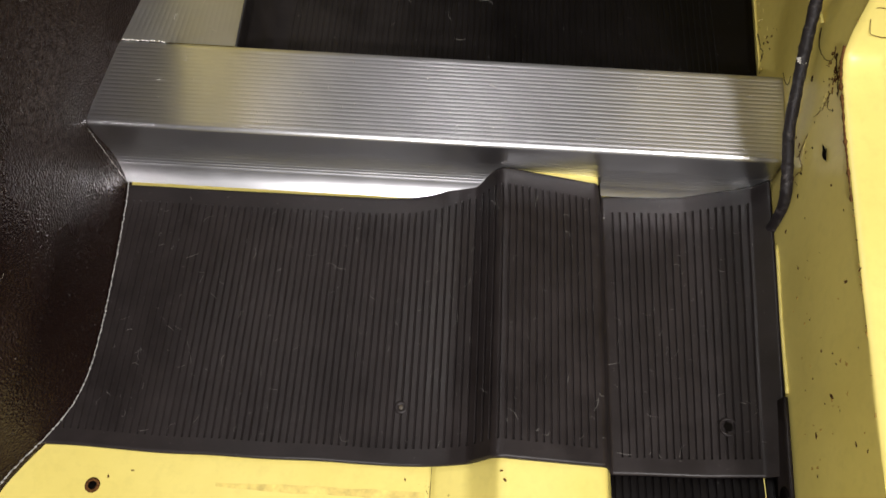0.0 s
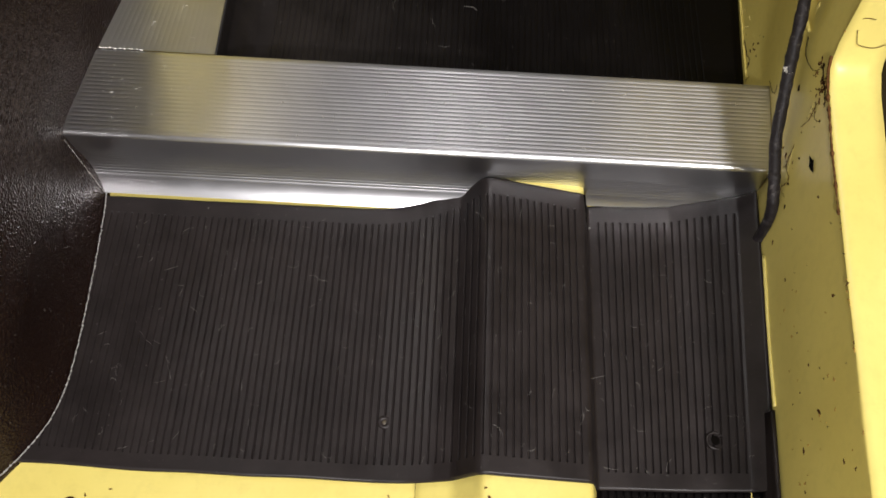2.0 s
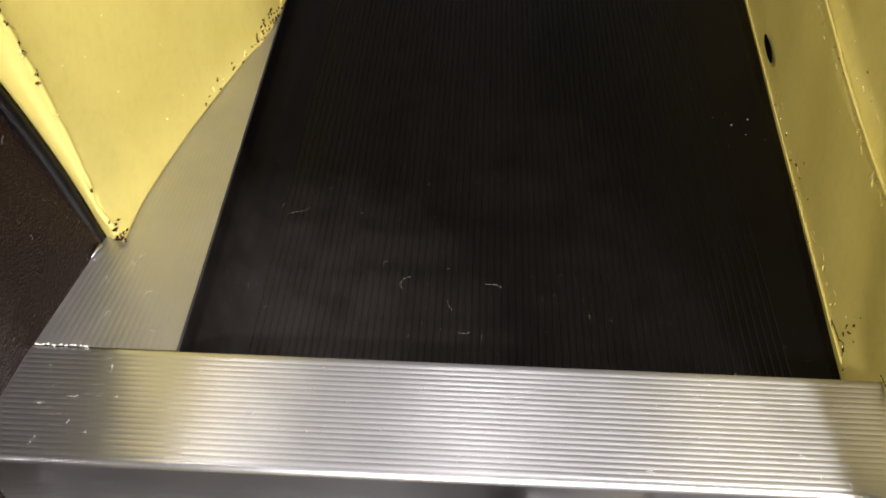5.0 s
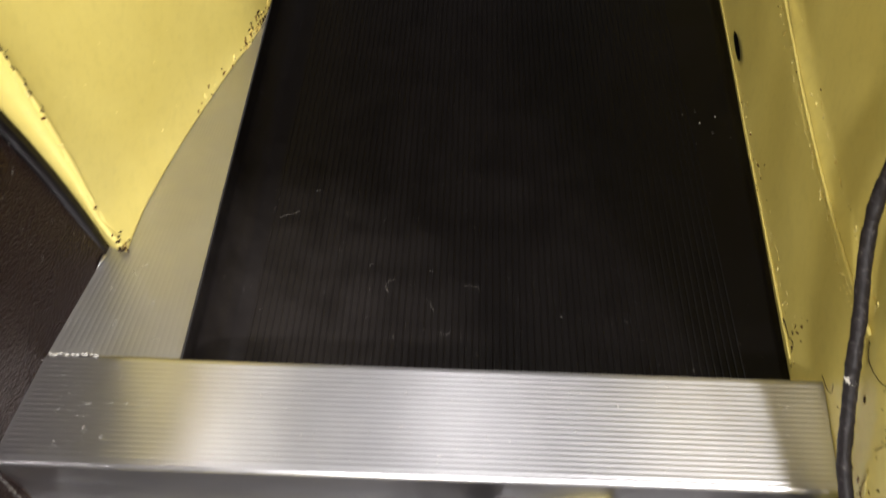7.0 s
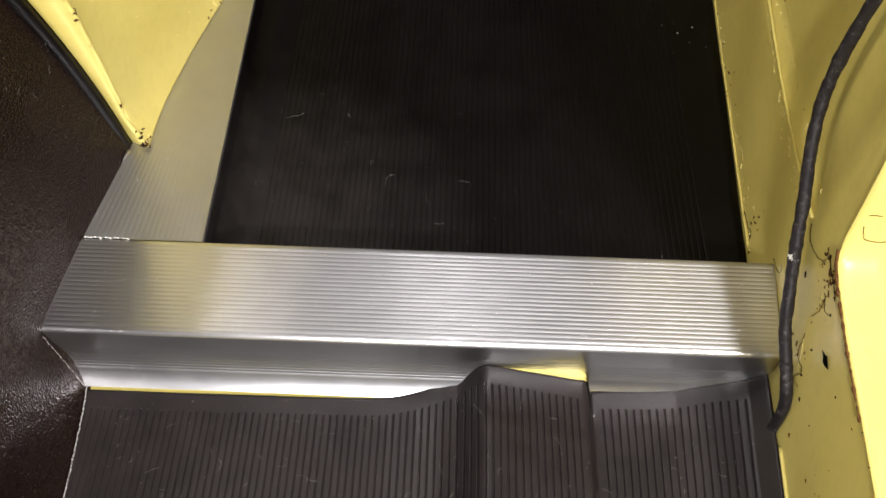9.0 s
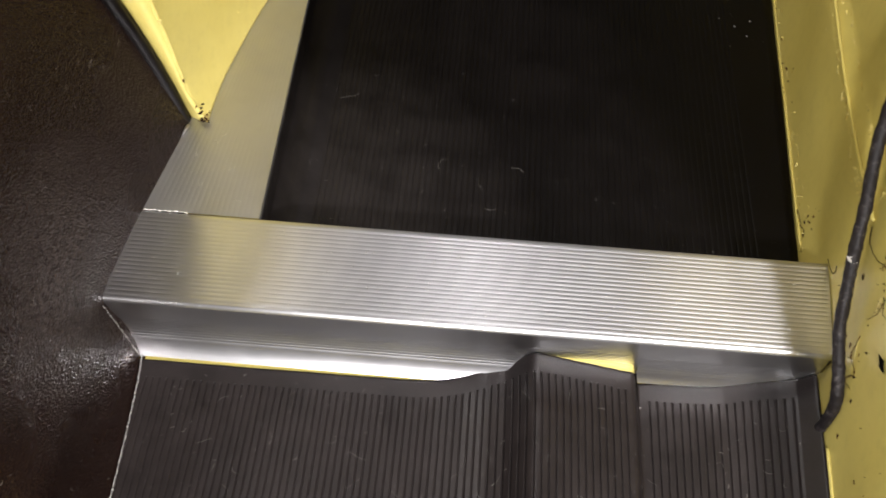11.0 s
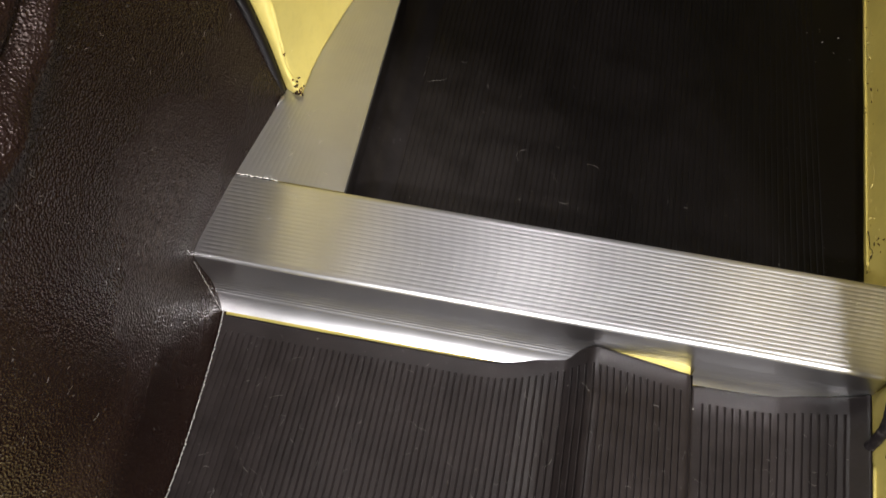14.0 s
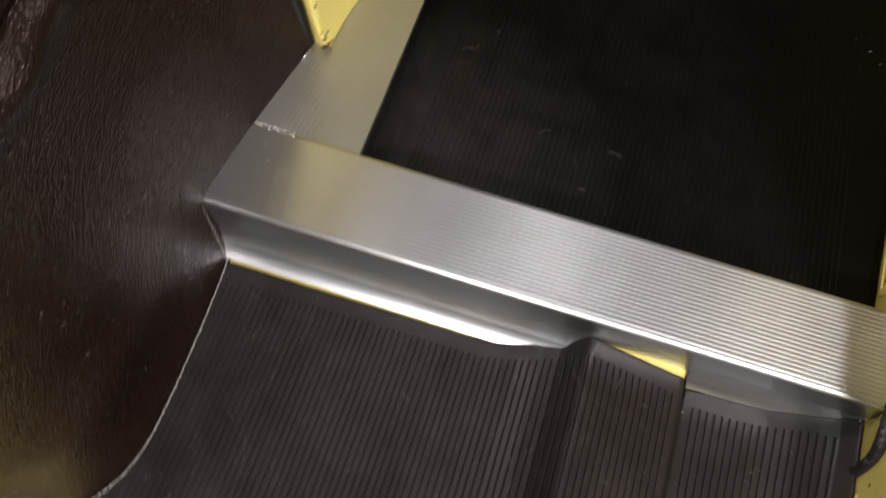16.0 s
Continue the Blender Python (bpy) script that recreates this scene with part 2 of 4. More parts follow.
def curve_points(rows, n):
    """A smooth line through rows of points."""
    p = [Vector(rows[0])] + [Vector(r) for r in rows] + [Vector(rows[-1])]
    out = []
    for i in range(1, len(p) - 2):
        for k in range(n):
            t = k / n
            a, b, c, d = p[i - 1], p[i], p[i + 1], p[i + 2]
            out.append(0.5 * (2 * b + (c - a) * t + (2 * a - 5 * b + 4 * c - d) * t * t + (3 * b - a - 3 * c + d) * t ** 3))
    return out + [Vector(rows[-1])]


def box(bm, x0, x1, y0, y1, z0, z1):
    v = [bm.verts.new((x, y, z)) for x in (x0, x1) for y in (y0, y1) for z in (z0, z1)]
    for f in ((0, 1, 3, 2), (4, 6, 7, 5), (0, 4, 5, 1), (2, 3, 7, 6), (0, 2, 6, 4), (1, 5, 7, 3)):
        bm.faces.new([v[i] for i in f])
    return bm


# ---- plan: shared shapes ----
TRAY_Z = -0.036          # rubber of the raised platform, below the top of the aluminium edging
BAR_BACK = 0.070         # depth of the front edging
STRIP_IN = 0.088         # inner edge of the side edging where it meets the front edging


def strip_in(y):
    """Inner edge of the side edging, which runs slightly out of square."""
    return STRIP_IN - 0.011 * (y - 0.07)


def wall_x(y, z):
    """Inner face of the right side wall."""
    k = min(max((z + 0.04) / 0.11, 0.0), 1.0)
    swell = lerp_table([(0.0, 0.0), (0.07, 1.0), (0.17, 0.0)], y) * lerp_table([(-0.036, 0.0), (0.0, 1.0), (0.02, 1.0), (0.07, 0.0)], z)
    return 0.462 + 0.06 * y - 0.025 * (z + 0.04) + k * (0.002 - (0.03 if y < 0 else 0.005) * y) + 0.0037 * swell


VINYL_BASE = [(-0.60, -0.12), (-0.40, -0.070), (-0.26, -0.030), (-0.226, -0.016), (-0.216, -0.011), (-0.203, -0.0003), (-0.188, 0.0114), (-0.161, 0.021),
              (-0.1235, 0.022), (-0.0706, 0.020), (-0.0176, 0.0165), (0.0, 0.0125), (0.07, 0.0208), (0.152, 0.0345), (0.40, 0.073)]


def vinyl_x(y, z):
    """Face of the vinyl-covered side panel; it leans away upwards."""
    k = min(max(z / 0.04, 0.0), 1.0)
    k = k * k * (3 - 2 * k)
    near = soft_table(VINYL_BASE, y, 0.016)
    return near + k * (soft_table(VINYL_BASE, y, 0.09) - near) - (0.013 * (1 - min(-z / 0.05, 1.5) ** 1.8) if z < 0 else 0.013 + 0.14 * z)


MAT_Z = [(-0.05, -0.051), (0.195, -0.051), (0.215, -0.0504), (0.235, -0.0478), (0.250, -0.0432), (0.2625, -0.0370), (0.2755, -0.0175), (0.280, -0.0155), (0.3425, -0.0275), (0.3455, -0.032),
         (0.3485, -0.0475), (0.406, -0.045), (0.440, -0.037), (0.470, -0.025)]


def ridge_dip(x, y):
    """The channel's left shoulder dips where it meets the step."""
    k = min(max((y + 0.045) / 0.04, 0.0), 1.0)
    return 0.0095 * soft_table([(0.245, 0), (0.27, 1), (0.288, 1), (0.340, 0)], x, 0.012) * k * k * (3 - 2 * k)


def mat_z(x, y):
    return soft_table(MAT_Z, x, 0.002) - ridge_dip(x, y)


def rib(s):
    """Height 0..1 of a rounded rib over one pitch s."""
    return abs(math.sin(math.pi * s)) ** 0.7


GROOVE = [0.0, 0.28, 0.34, 0.36, 0.43, 0.50, 0.57, 0.64, 0.66, 0.72]


def groove(s):
    """Depth 0..-1 of the narrow groove between two flat rubber ribs, over one pitch s."""
    d = abs(s % 1.0 - 0.5)
    return -min(max((0.155 - d) / 0.085, 0.0), 1.0)


# ---- large structure ----
FLOOR_Z = [(-0.3, -0.0548), (0.241, -0.0548), (0.2425, -0.052), (0.261, -0.043), (0.2645, -0.040), (0.279, -0.021), (0.284, -0.0195), (0.342, -0.0315), (0.3455, -0.035),
           (0.3475, -0.052), (0.406, -0.049), (0.440, -0.041), (0.475, -0.028)]


def floor_z(x):
    return soft_table(FLOOR_Z, x, 0.001)


def build_floor():
    bm = bmesh.new()
    xs = steps(-0.25, 0.20, 8) + steps(0.205, 0.37, 110) + steps(0.38, 0.52, 6)
    grid(bm, xs, steps(-0.75, -0.05, 10) + steps(-0.045, 0.002, 14), lambda x, y: (x, y, floor_z(x) - ridge_dip(x, y)), lambda x, y: (0, 0, -0.002))
    ob = part("floor", bm, PAINT)
    tagged(ob, "yellow painted pressed steel footwell floor with a raised channel", "floor", kind="structure")
    bm = bmesh.new()
    grid(bm, steps(-0.02, 0.48, 20), steps(-0.10, -0.006, 3), lambda x, z: (x, 0.0035, z), lambda x, z: (0, 0.003, 0))
    part("riser", bm, PAINT, ob, "yellow painted steel riser behind the edging")
    bm = bmesh.new()
    tube(bm, [(0.039 + 0.0034 * math.cos(a), -0.222 + 0.0034 * math.sin(a), mat_z(0.039, -0.222) - 0.0034) for a in steps(0, 2 * math.pi, 14)], 0.0012, 6)
    part("hole_rim", bm, RUST, ob)
    bm = bmesh.new()
    bmesh.ops.create_cone(bm, cap_ends=True, segments=16, radius1=0.003, radius2=0.003, depth=0.0008,
                          matrix=pose(0.039, -0.222, mat_z(0.039, -0.222) - 0.0032))
    part("screw_hole", bm, DARK_HOLE, ob)
    return ob


def build_platform_base():
    bm = bmesh.new()
    box(bm, 0.0, 0.62, 0.075, 1.0, TRAY_Z - 0.03, TRAY_Z - 0.004)
    return tagged(part("platform_floor", bm, PAINT, smooth=False), "raised steel platform under the rubber mat", "floor", kind="structure")


WALL_TOP = [(-0.75, 0.040), (-0.30, 0.062), (-0.19, 0.069), (-0.11, 0.075), (-0.037, 0.082), (-0.003, 0.087), (0.010, 0.091), (0.017, 0.098),
            (0.021, 0.128), (0.027, 0.165), (0.036, 0.230), (0.046, 0.42)]
SEAM = [(0.05, 0.072), (0.098, 0.067), (0.144, 0.066), (0.193, 0.067), (0.244, 0.070), (0.295, 0.076), (0.40, 0.088), (1.0, 0.12)]


def wall_face(y, f):
    top = lerp_table(WALL_TOP, y)
    z = -0.085 + (top + 0.085) * f
    x = wall_x(y, z)
    if y > 0.046:
        # joggle outwards above the welded seam
        k = (z - lerp_table(SEAM, y)) / 0.006
        x += 0.005 * min(max(k, 0.0), 1.0) * min((y - 0.046) / 0.03, 1.0)
    x += 0.0012 * noise.noise(Vector((y * 14, z * 14, 3.0)))
    return (x, y, z)


def build_right_wall():
    bm = bmesh.new()
    ys = steps(-0.75, -0.2, 10) + steps(-0.19, -0.003, 16) + [0.004, 0.010, 0.014, 0.018, 0.0215, 0.025, 0.0285, 0.032, 0.036, 0.040, 0.043, 0.046] + steps(0.06, 0.5, 34) + steps(0.53, 1.0, 12)
    grid(bm, ys, steps(0, 1, 60), wall_face, lambda y, f: (0.0012, 0, 0))
    wall = part("wall_right", bm, PAINT)
    tagged(wall, "yellow painted steel side wall with rust chips and a weld seam", "wall", kind="structure")
    # weld seam bead
    bm = bmesh.new()
    pts = []
    for y in steps(0.055, 0.95, 90):
        z = lerp_table(SEAM, y) + 0.0008 * noise.noise(Vector((y * 60, 0, 0)))
        pts.append((wall_x(y, z) - 0.0004, y, z))
    tube(bm, pts, lambda s: 0.0010 + 0.0004 * noise.noise(Vector((s * 60, 1, 0))), 8)
    part("weld_seam", bm, PAINT, wall)
    # slot near the far end of the tray
    bm = bmesh.new()
    grid(bm, steps(0, 1, 1), steps(0, 1, 14), lambda r, a: (wall_x(0.402 + 0.020 * r * math.cos(2 * math.pi * a), -0.012) - 0.0025, 0.402 + 0.020 * r * math.cos(2 * math.pi * a), -0.012 + 0.005 * r * math.sin(2 * math.pi * a)))
    part("slot", bm, DARK_HOLE, wall, "dark rust-edged slot")
    # sill that runs outwards from the top of the low wall
    bm = bmesh.new()
    rows = [(y, lerp_table(WALL_TOP, y)) for y in ys if y <= 0.046]
    pts = [Vector((wall_x(y, z) - 0.0006, y, z)) for y, z in rows]
    sec = [(0.0, 0.0), (0.0012, 0.0014), (0.004, 0.0020), (0.010, 0.0015), (0.020, 0.0005), (0.029, 0.0), (0.031, -0.006)]
    layers = []
    for i, p in enumerate(pts):
        way = (pts[min(i + 1, len(pts) - 1)] - pts[max(i - 1, 0)]).normalized()
        out = Vector((1, 0, 0)).cross(way).normalized()
        if out.z < 0:
            out = -out
        if out.y > 0:
            out = -out
        layers.append([bm.verts.new(p + Vector((dx, 0, 0)) + out * dz) for dx, dz in sec])
    for a, b in zip(layers, layers[1:]):
        for k in range(len(sec) - 1):
            bm.faces.new((a[k], a[k + 1], b[k + 1], b[k]))
    part("sill", bm, PAINT, wall, "brightly lit yellow painted door sill")
    bm = bmesh.new()
    tube(bm, [p + Vector((0.040, 0, -0.006)) for p in pts], 0.009, 10)
    part("door_seal", bm, RUBBER, wall, "black rubber door seal")
    return wall


def build_garage():
    for name, dims in (("ground", (-2.6, 2.6, -2.6, 2.6, -0.12, -0.068)), ("ceiling", (-2.6, 2.6, -2.6, 2.6, 1.75, 1.80)),
                       ("wall_west", (-2.65, -2.6, -2.6, 2.6, -0.068, 1.75)), ("wall_east", (2.6, 2.65, -2.6, 2.6, -0.068, 1.75)),
                       ("wall_south", (-2.6, 2.6, -2.65, -2.6, -0.068, 1.75)), ("wall_north", (-2.6, 2.6, 2.6, 2.65, -0.068, 1.75))):
        bm = bmesh.new()
        box(bm, *dims)
        tagged(part(name, bm, CONCRETE if name == "ground" else PLASTER, smooth=False), "plain garage " + ("concrete floor" if name == "ground" else "plaster surface") + " closing the place", "floor" if name == "ground" else "wall", kind="structure")


FLOOR = build_floor()
build_platform_base()
WALL = build_right_wall()
build_garage()


# ---- aluminium edging ----
def ribbed_top(y0, y1, pitch, height):
    """Rows (y, z) across a ribbed top from y0 to y1."""
    n = abs(round((y1 - y0) / pitch))
    return [(y0 + (y1 - y0) * i / (8 * n), height * (rib(i / 8) - 1)) for i in range(8 * n + 1)]


def sweep_x(bm, section, left, right, columns):
    """Sweeps a section of (y, z) along x between the left and right ends at each point."""
    rows = [[bm.verts.new((left(y, z) + (right(y, z) - left(y, z)) * f, y, z)) for f in steps(0, 1, columns)] for y, z in section]
    for a, b in zip(rows, rows[1:]):
        for k in range(columns):
            bm.faces.new((a[k], a[k + 1], b[k + 1], b[k]))


def face_section(bottom, turn=0, radius=0.030, first=0.28, last=0.72):
    """The front face from the edge down: smooth, then ribbed, then a smooth foot that turns outwards by an angle."""
    start = bottom + radius * math.sin(math.radians(turn))
    flat = -0.004 - start
    whole = flat + radius * math.radians(turn)
    pitch = 0.0022
    n = round((last - first) * whole / pitch)
    marks = steps(0, first, 4) + [first + (last - first) * i / (8 * n) for i in range(1, 8 * n)] + steps(last, 1, 8)
    out = [(0.0, -0.0032)]
    for f in marks:
        d = f * whole
        a = max(d - flat, 0.0) / radius
        depth = 0.0
        if first < f < last:
            depth = 0.00026 * (1 - rib((f - first) / (last - first) * n)) * min((f - first) / 0.1, 1.0)
        y = -radius * (1 - math.cos(a)) + depth * math.cos(a)
        z = -0.004 - min(d, flat) - radius * math.sin(a) - depth * math.sin(a)
        out.append((y, z))
    return out


def build_front_edging():
    thing = empty("step_edging", "ribbed bright aluminium angle edging along the step", "edging")
    left = lambda y, z: vinyl_x(y, z) - 0.001
    right = lambda y, z: wall_x(y, z) - 0.0004
    bm = bmesh.new()
    back = [(BAR_BACK, TRAY_Z), (BAR_BACK, -0.0012), (BAR_BACK - 0.0005, -0.0003)]
    nose = [(0.0032 - 0.0032 * math.sin(math.radians(a)), -0.0032 + 0.0032 * math.cos(math.radians(a))) for a in range(0, 91, 6)]
    sweep_x(bm, back + ribbed_top(BAR_BACK - 0.002, 0.0045, 0.0031, 0.00022)[:-1] + [(0.0045, -0.0003)] + nose, left, right, 24)
    map_across(part("top", bm, ALU, thing), 1)
    bm = bmesh.new()
    sweep_x(bm, face_section(-0.0505, 58), left, lambda y, z: 0.276, 12)
    sweep_x(bm, face_section(-0.044), lambda y, z: 0.276, lambda y, z: 0.347, 6)
    sweep_x(bm, face_section(-0.0470, 37, first=0.34, last=0.78), lambda y, z: 0.347, right, 8)
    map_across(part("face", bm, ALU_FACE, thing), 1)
    return thing


def build_side_edging():
    thing = empty("side_edging", "ribbed aluminium edging strip along the platform side", "edging")
    bm = bmesh.new()
    n = 21
    sec = [(i / (8 * n), 0.00008 * (rib(i / 8) - 1)) for i in range(8 * n + 1)]
    ys = steps(BAR_BACK + 0.0006, 0.75, 30)
    rows = []
    for y in ys:
        x0, x1 = vinyl_x(y, 0) - 0.004, strip_in(y)
        rows.append([bm.verts.new((0.003 + x0 + (x1 - 0.003 - x0) * f, y, z - 0.0008)) for f, z in sec]
                    + [bm.verts.new((x1 - 0.0006, y, -0.0008)), bm.verts.new((x1, y, -0.002)), bm.verts.new((x1, y, -0.017)), bm.verts.new((x1, y, TRAY_Z))])
    for a, b in zip(rows, rows[1:]):
        for k in range(len(a) - 1):
            bm.faces.new((a[k], a[k + 1], b[k + 1], b[k]))
    map_across(part("top", bm, ALU_STRIP, thing), 0)
    bm = bmesh.new()
    x = 0.010
    while x < 0.040:
        size = random.uniform(0.0004, 0.0011)
        bmesh.ops.create_icosphere(bm, subdivisions=1, radius=size, matrix=pose(x, BAR_BACK + random.gauss(0.0006, 0.0003), 0.0001) @ Matrix.Diagonal((1.3, 0.6, 0.5, 1)))
        x += size * random.uniform(1.6, 3.4)
    part("sealant", bm, HAIR, thing, "white crumbling sealant in the joint")
    bm = bmesh.new()
    tube(bm, [(0.0217, 0.1450, 0.0008), (0.0209, 0.1415, 0.0012), (0.0200, 0.1380, 0.0010), (0.0192, 0.1345, 0.0003)], lambda f: 0.0015 * (1.1 - f), 6)
    map_across(part("bent_lip", bm, ALU_FACE, thing, "bright bent lip of bare metal"), 1)
    return thing


build_front_edging()
build_side_edging()


# ---- rubber mats ----
def rib_mask(y, a, b):
    """1 inside the ribbed stretch, falling to 0 at its rounded ends."""
    return 1.0 if a < y < b else 0.0


PITCH = 0.0046


def rib_columns(a, b):
    n = max(round((b - a) / PITCH + 0.3), 1)
    return [a + (b - a) * (i + g) / n for i in range(n) for g in GROOVE] + [b], lambda x: groove((x - a) / (b - a) * n)


def build_footwell_mat():
    spans = [(0.003, 0.2635), (0.2638, 0.2755), (0.2758, 0.339), (0.354, 0.441)]
    sets = [rib_columns(a, b) for a, b in spans]
    xs = sorted(set([-0.04, -0.02] + sets[0][0] + sets[1][0] + sets[2][0] + steps(0.3395, 0.3535, 16) + sets[3][0] + steps(0.442, 0.4635, 7)))

    def front(x):
        return -0.1995 - 0.0015 * math.sin(9 * x) + 0.001 * noise.noise(Vector((x * 20, 0, 0)))

    def back(x):
        return soft_table([(0.0, -0.0164), (0.20, -0.0159), (0.22, -0.0146), (0.245, -0.0085), (0.262, -0.0005), (0.285, -0.0005), (0.343, -0.0085), (0.352, -0.0056), (0.375, -0.0060), (0.395, -0.0054), (0.418, -0.0012), (0.47, 0.0005)], x, 0.009)

    fs = [0, 0.01, 0.02, 0.05, 0.053, 0.0545, 0.0555, 0.057, 0.060, 0.070] + steps(0.10, 0.92, 27) + [0.930, 0.933, 0.9345, 0.9355, 0.937, 0.94, 0.95, 0.98, 0.99, 1]

    def place(x, f):
        y = front(x) + (back(x) - front(x)) * f
        fan = (0.0092 + 0.06 * y) * min(max((x - 0.354) / 0.087, 0.0), 1.0)
        z = mat_z(x + fan, y)
        for (a, b), (_, shape) in zip(spans, sets):
            if a <= x <= b:
                z += 0.0016 * shape(x) * rib_mask(f, 0.055, 0.935)
        z += 0.0006 * noise.noise(Vector((x * 18, y * 18, 0)))
        x += fan
        if x > 0.441 + fan:
            x = 0.441 + fan + (wall_x(y, -0.03) - 0.0012 - 0.441 - fan) * (x - 0.441 - fan) / 0.0225
        return (x, y, z)

    bm = bmesh.new()
    grid(bm, xs, fs, place, lambda x, f: (0, 0, -0.0028))
    mat = tagged(part("footwell_mat", bm, RUBBER), "black ribbed rubber mat draped over the footwell channel", "rubber mat")
    # split in the rubber where it drops off the channel at the step
    bm = bmesh.new()
    tube(bm, [(x, y, mat_z(x, y) + 0.0002) for x, y in ((0.3440, -0.0075), (0.3448, -0.0105), (0.3455, -0.0150), (0.3468, -0.0190), (0.3478, -0.0225))], lambda f: 0.0011 * (1.1 - f), 6)
    part("split", bm, DARK_HOLE, mat, "dark split in the rubber")
    # rubber-headed screw and an empty screw hole
    for name, x, y, r, m, label in (("screw", 0.220, -0.165, 0.0048, RUBBER, "dull rubber-dusted screw head"), ("screw_recess", 0.421, -0.168, 0.0062, RUBBER, "empty puckered screw hole")):
        z = mat_z(x, y) - 0.0002
        bm = bmesh.new()
        pit = name == "screw_recess"
        tube(bm, [(x + r * (0.8 if pit else 0.6) * math.cos(a), y + r * (0.8 if pit else 0.6) * math.sin(a), z - (0.0002 if pit else 0.0008)) for a in steps(0, 2 * math.pi, 24)], r * (0.17 if pit else 0.34), 10)
        ring = part(name, bm, m, mat, label)
        bm = bmesh.new()
        bmesh.ops.create_uvsphere(bm, u_segments=16, v_segments=8, radius=r * (0.46 if pit else 0.36), matrix=pose(x, y, z + (0.0006 if pit else -0.0004)) @ Matrix.Diagonal((1, 1, 0.16 if pit else 0.5, 1)))
        part("screw_core", bm, DARK_HOLE if pit else BRASS, ring)
    return mat


def build_under_mat():
    bm = bmesh.new()
    cols, shape = rib_columns(0.349, 0.455)
    grid(bm, cols, steps(-0.62, -0.18, 14), lambda x, y: (x, y, mat_z(x, y) - 0.0022 + 0.0012 * shape(x)), lambda x, y: (0, 0, -0.0010))
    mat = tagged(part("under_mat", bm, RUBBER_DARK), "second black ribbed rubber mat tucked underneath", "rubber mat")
    bm = bmesh.new()
    grid(bm, steps(-0.34, -0.153, 10), steps(0, 1, 5), lambda y, f: (wall_x(y, -0.05) - 0.0035 - 0.003 * (1 - f) ** 2, y, -0.036 + 0.014 * f), lambda y, f: (0.0022, 0, 0))
    part("upturned_edge", bm, RUBBER, mat)
    bm = bmesh.new()
    bmesh.ops.create_uvsphere(bm, u_segments=16, v_segments=10, radius=0.006, matrix=pose(wall_x(-0.212, -0.03) - 0.004, -0.214, -0.030) @ Matrix.Diagonal((0.4, 1.6, 1.0, 1)))
    part("grommet", bm, RUBBER_DARK, mat, "black rubber grommet in the wall")
    return mat


def build_platform_mat():
    cols, shape = rib_columns(0.114, 0.440)
    xs = [STRIP_IN + d for d in (0.0006, 0.0009, 0.0012, 0.0016, 0.002, 0.0024, 0.003, 0.004)] + steps(STRIP_IN + 0.0055, 0.113, 12) + cols + steps(0.4405, 1.0, 4)

    def place(x, y):
        edge = wall_x(y, TRAY_Z) - 0.001
        if x > 0.4405:
            x = 0.4405 + (edge - 0.4405) * (x - 0.4405) / (1.0 - 0.4405)
        z = TRAY_Z + soft_table([(0.0006, 0.034), (0.0012, 0.033), (0.0022, 0.019), (0.006, 0.012), (0.011, 0.0055), (0.017, 0.0018), (0.026, 0.0)], x - STRIP_IN, 0.0004)
        if 0.114 <= x <= 0.440:
            z += 0.0008 * shape(x) * rib_mask(y, 0.080, 0.95) * lerp_table([(0.114, 0.6), (0.15, 1.0), (0.36, 1.0), (0.42, 0.6)], x)
        if x < 0.113:
            x = 0.113 - (0.113 - x) * (0.113 - strip_in(y)) / (0.113 - STRIP_IN)
        return (x, y, z + 0.0006 * noise.noise(Vector((x * 12, y * 12, 2))))

    bm = bmesh.new()
    grid(bm, xs, steps(BAR_BACK + 0.001, 0.09, 8) + steps(0.10, 0.88, 30), place, lambda x, y: (0, 0, -0.003))
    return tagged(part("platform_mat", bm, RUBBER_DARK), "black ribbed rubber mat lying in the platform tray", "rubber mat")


build_footwell_mat()
build_under_mat()
build_platform_mat()


